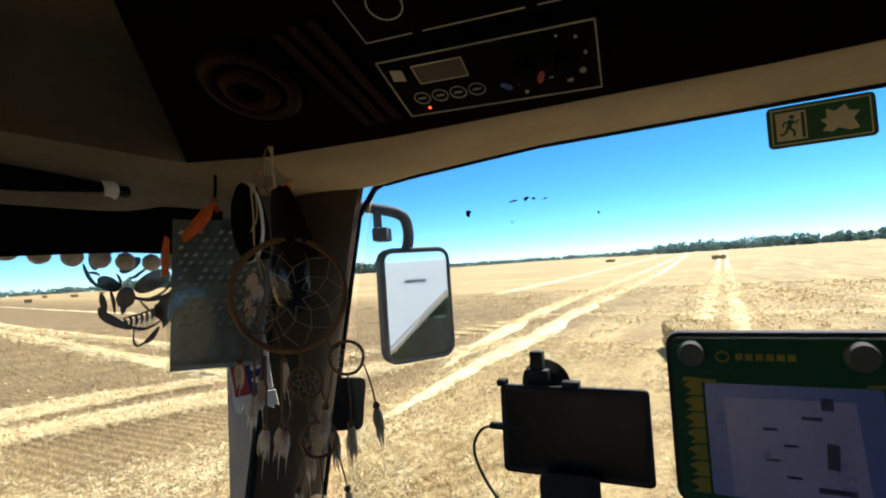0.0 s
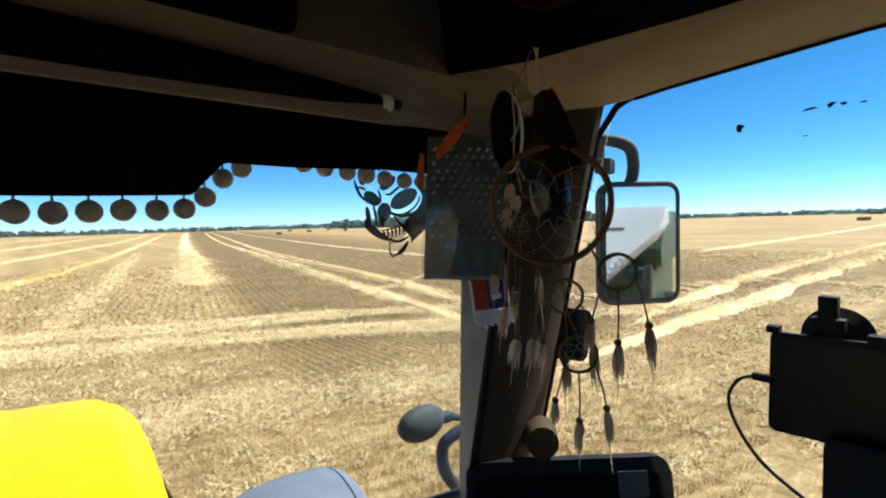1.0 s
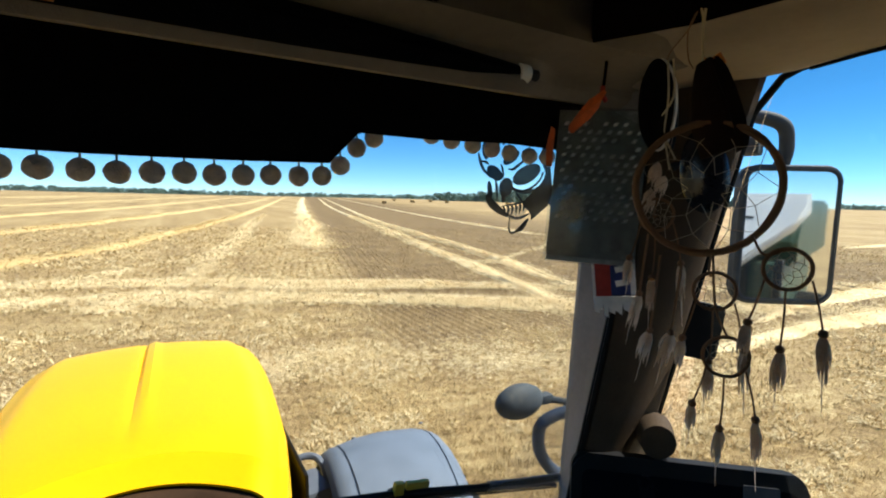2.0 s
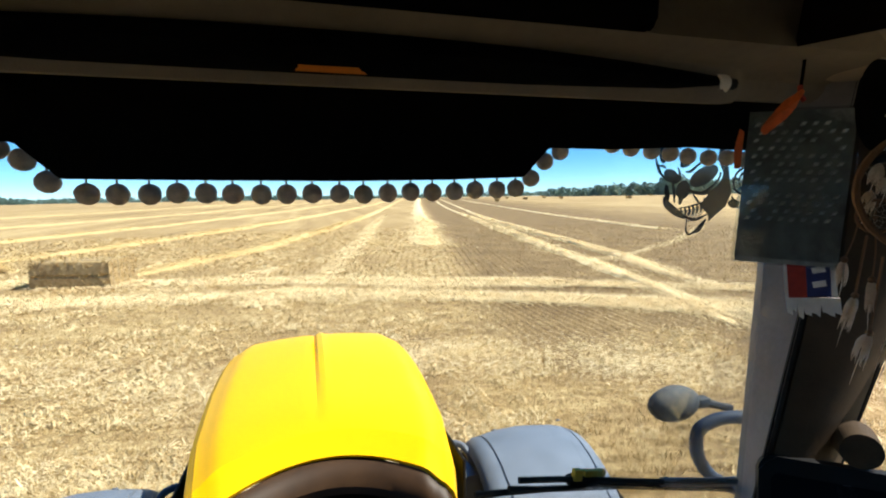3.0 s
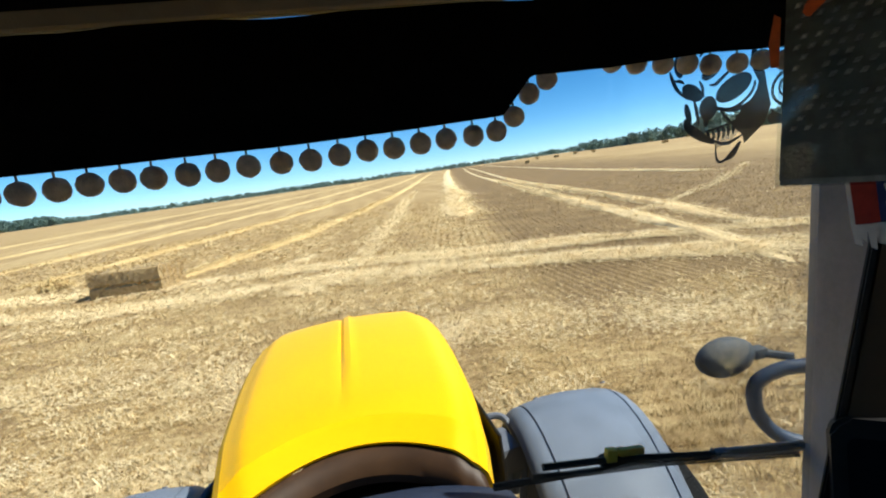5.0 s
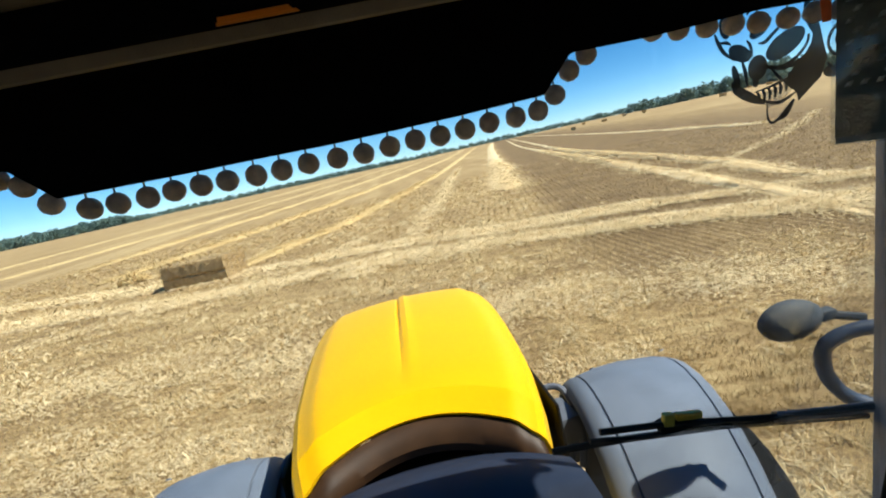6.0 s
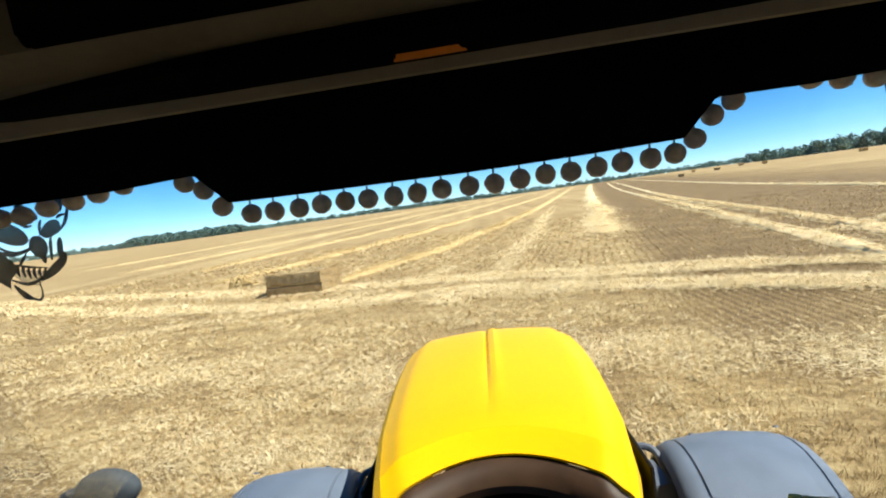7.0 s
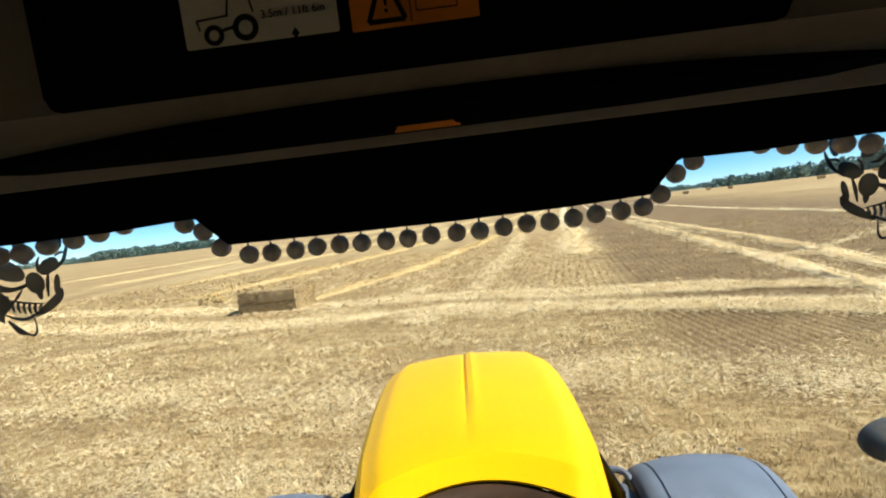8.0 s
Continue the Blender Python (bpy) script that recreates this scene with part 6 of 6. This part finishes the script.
fob = thing("glossy_fob", (0.668, 0.372, 2.68), "dark glossy oval fob behind the dreamcatcher hoop", "ornament")
bm = bmesh.new()
fm = facing((0.672, 0.368, 2.648), CAMSIDE) @ Matrix.Rotation(radians(8), 4, "Z")
loft(bm, [[fm @ Vector((0.026 * q * math.cos(a), 0.05 * q * math.sin(a) * (1 + 0.12 * math.sin(a)), z)) for a in np.linspace(0, 2 * math.pi, 25)] for q, z in ((0.02, 0.012), (0.5, 0.010), (0.85, 0.005), (1.0, 0.0), (0.85, -0.006), (0.02, -0.008))])
part("shell", bm, M["fob"], fob)
cord([fm @ Vector((0, 0.05, 0)), (0.664, 0.374, 2.75), (0.655, 0.375, 2.842)], fob, 0.0008, "thread")

pouch = thing("foil_pouch", (0.724, 0.58, 2.84), "clear plastic pouch with embossed grey foil on a dark cord", "pouch")
cord([(0.724, 0.575, 2.85), (0.726, 0.578, 2.82), (0.724, 0.58, 2.785)], pouch, 0.0026, "black_soft")
cord([(0.724, 0.58, 2.795), (0.720, 0.575, 2.78), (0.726, 0.574, 2.772)], pouch, 0.004, "red")
PM = facing((0.722, 0.58, 2.638), (-0.72, -0.69, 0.03)) @ Matrix.Rotation(radians(-3), 4, "Z")
bm = bmesh.new()
rows = []
for k in range(13):
    v = k / 12 - 0.5
    rows.append([PM @ Vector((0.147 * (i / 8 - 0.5), 0.25 * v, 0.006 * noise.noise((i * 0.4, k * 0.4, 2)) + 0.010 * (1 - (2 * v) ** 2) * (1 - (i / 4 - 1) ** 2))) for i in range(9)])
loft(bm, rows)
thicken(bm, 0.0006)
o = part("film", bm, M["film"], pouch, "clear wrinkled plastic film")
bm = bmesh.new()
rows = []
for k in range(9):
    v = k / 8 - 0.5
    rows.append([PM @ Vector((0.138 * (i / 6 - 0.5), 0.002 + 0.238 * v, -0.003 + 0.004 * noise.noise((i, k, 5)))) for i in range(7)])
loft(bm, rows)
thicken(bm, 0.002)
foil = part("foil", bm, M["card"], pouch, "dark grey embossed foil")
bm = bmesh.new()
for i in range(9):
    for k in range(13):
        x, y = -0.056 + 0.015 * i + (0.007 if k % 2 else 0), -0.05 + 0.0125 * k
        if abs(x) < 0.062 and noise.noise((i * 0.6, k * 0.6, 1)) > -0.35:
            bmesh.ops.create_cone(bm, segments=4, radius1=0.0058, radius2=0.0008, depth=0.009, matrix=PM @ Matrix.Translation((x, y, 0.002)) @ Matrix.Rotation(radians(35), 4, "Z") @ Matrix.Diagonal((1.2, 0.7, 1, 1)))
part("embossing", bm, M["stud"], pouch, "pointed embossed studs", smooth=False)
part("fold_strip", prism(bmesh.new(), [(-0.068, -0.123), (0.066, -0.121), (0.066, -0.114), (-0.068, -0.115)], 0.001, PM @ Matrix.Translation((0, 0, 0.004))), M["card"], pouch, "folded lower edge", smooth=False)
bm = bmesh.new()
rows = []
for k in range(7):
    s = k / 6
    w = 0.024 * math.sin(math.pi * (0.12 + 0.8 * s)) + 0.004 + 0.003 * math.sin(s * 11)
    c = PM @ Vector((-0.005 - 0.045 * s, 0.135 - 0.04 * s, 0.012))
    rows.append([c + Vector((0.3, -0.3, 1)).normalized() * w, c + CAMSIDE * 0.006, c - Vector((0.3, -0.3, 1)).normalized() * w])
loft(bm, rows)
thicken(bm, 0.0015)
part("ribbon", bm, M["orange_cloth"], pouch, "orange ribbon")
bm = bmesh.new()
prism(bm, [(-0.083, 0.03), (-0.074, 0.03), (-0.074, 0.09), (-0.081, 0.095), (-0.086, 0.06)], 0.003, PM @ Matrix.Translation((0, 0, -0.004)))
part("ribbon", bm, M["orange_cloth"], pouch, "orange ribbon")

# a small striped scarf on the pillar
scarf = thing("mini_scarf", (0.79, 0.585, 2.66), "small red, blue and white scarf with frayed ends", "scarf")
SM = facing((0.79, 0.60, 2.54), (-0.78, -0.62, 0.0)) @ Matrix.Rotation(radians(6), 4, "Z")


def strip(name, x0, x1, y0, y1, material, label, z=0.0):
    bm = bmesh.new()
    rows = []
    for k in range(11):
        y = y0 + (y1 - y0) * k / 10
        rows.append([SM @ Vector((x0 + (x1 - x0) * i / 3, y + 0.002 * noise.noise((i, k, 3)), z + 0.004 * math.sin(k * 0.9 + x0 * 60))) for i in range(4)])
    loft(bm, rows)
    thicken(bm, 0.003)
    return part(name, bm, M[material], scarf, label)


strip("red_band", -0.032, -0.006, -0.09, 0.12, "red", "red band")
blue_band = strip("blue_band", -0.006, 0.026, -0.085, 0.11, "blue", "blue band with pale lettering bars")
strip("white_edge", -0.037, -0.032, -0.09, 0.12, "white_cloth", "white edge")
strip("white_edge", 0.026, 0.034, -0.085, 0.11, "white_cloth", "white edge")
decal("bars", [bar(0.002, -0.065 + 0.024 * k, 0.020, -0.062 + 0.024 * k, 0.010) for k in range(7)], SM, M["white_cloth"], "pale bars in place of lettering", "", 0.008, parent=scarf)
for i in range(9):
    x = -0.032 + 0.008 * i
    ln = 0.03 + 0.014 * noise.noise((i * 1.7, 0, 0))
    y0 = -0.088
    bm = bmesh.new()
    prism(bm, [(x - 0.005, y0), (x + 0.005, y0), (x + 0.004 + random.uniform(-0.003, 0.003), y0 - ln), (x - 0.003, y0 - ln + 0.004)], 0.003, SM @ Matrix.Translation((0, 0, 0.001 * (i % 3))))
    part("fringe", bm, M["white_cloth"], scarf, smooth=False)

# ---- the baler behind, seen in the wing mirror ----
baler = thing("baler", (0, -6.5, 0), "white and green square baler hitched behind the tractor", "baler")
LEAN = (0, 1, 0.75)
bm = bmesh.new()
prism(bm, [(-1.3, 0.85), (1.3, 0.85), (1.32, 0.62), (1.2, 0.40), (0.4, -0.62), (0.2, -0.74), (-0.2, -0.74), (-0.4, -0.62), (-1.2, 0.40), (-1.32, 0.62)], 0.16, facing((0, -4.55, 2.08), LEAN), 0.04)
part("front_cover", bm, M["baler_white"], baler, "white tapering front cover")
bm = bmesh.new()
prism(bm, [(-8.8, 1.9), (-8.8, 2.75), (-5.35, 2.72), (-4.9, 2.2), (-5.0, 1.9)], 2.44, Matrix(((0, 0, 1, 0), (1, 0, 0, 0), (0, 1, 0, 0), (0, 0, 0, 1))), 0.05)
part("side_cover", bm, M["baler_green"], baler, "dark green side covers")
bm = bmesh.new()
box(bm, (0, -6.6, 1.25), (2.1, 4.0, 1.4), bev=0.05)
part("lower_body", bm, M["baler_green"], baler, "dark green lower body")
for x in (-1.1, -0.75, 0.75, 1.1):
    part("frame_post", box(bmesh.new(), (x, -4.62, 1.35), (0.09, 0.09, 1.3), bev=0.01), M["knob_grey"], baler, "grey steel frame post")
bm = bmesh.new()
box(bm, (0, -3.2, 0.8), (0.3, 2.6, 0.2), bev=0.03)
part("drawbar", bm, M["baler_green"], baler)
for sd in (1, -1):
    bm = bmesh.new()
    bmesh.ops.create_cone(bm, cap_ends=True, segments=32, radius1=0.65, radius2=0.65, depth=0.5, matrix=Matrix.Translation((1.2 * sd, -7.2, 0.65)) @ Matrix.Rotation(math.pi / 2, 4, "Y"))
    bmesh.ops.bevel(bm, geom=[e for e in bm.edges if len(e.link_faces) == 2 and e.calc_face_angle(0) > 0.8], offset=0.08, segments=2, affect="EDGES")
    part("wheel", bm, M["rubber"], baler)
    bm = bmesh.new()
    prism(bm, [(-0.16, -0.018), (0.16, -0.018), (0.16, 0.018), (-0.16, 0.018)], 0.01, facing((0.62 * sd, -4.55 + 0.05 - 0.6 * 0.42, 2.08 + 0.8 * 0.42 + 0.07), LEAN))
    part("badge", bm, M["knob_grey"], baler, "dark badge bar")
    # rear wheels of the tractor
    bm = bmesh.new()
    bmesh.ops.create_cone(bm, cap_ends=True, segments=40, radius1=0.8, radius2=0.8, depth=0.6, matrix=Matrix.Translation((1.1 * sd, -1.9, 0.8)) @ Matrix.Rotation(math.pi / 2, 4, "Y"))
    bmesh.ops.bevel(bm, geom=[e for e in bm.edges if len(e.link_faces) == 2 and e.calc_face_angle(0) > 0.8], offset=0.1, segments=3, affect="EDGES")
    part("rear_wheel", bm, M["rubber"], tractor, "black tyre")
bm = bmesh.new()
box(bm, (0, -1.5, 0.95), (0.9, 1.6, 0.5), bev=0.05)
part("rear_axle", bm, M["black"], tractor)

# the baler follows round the bend
baler.location.x += 0.6
baler.rotation_euler.z = radians(6)
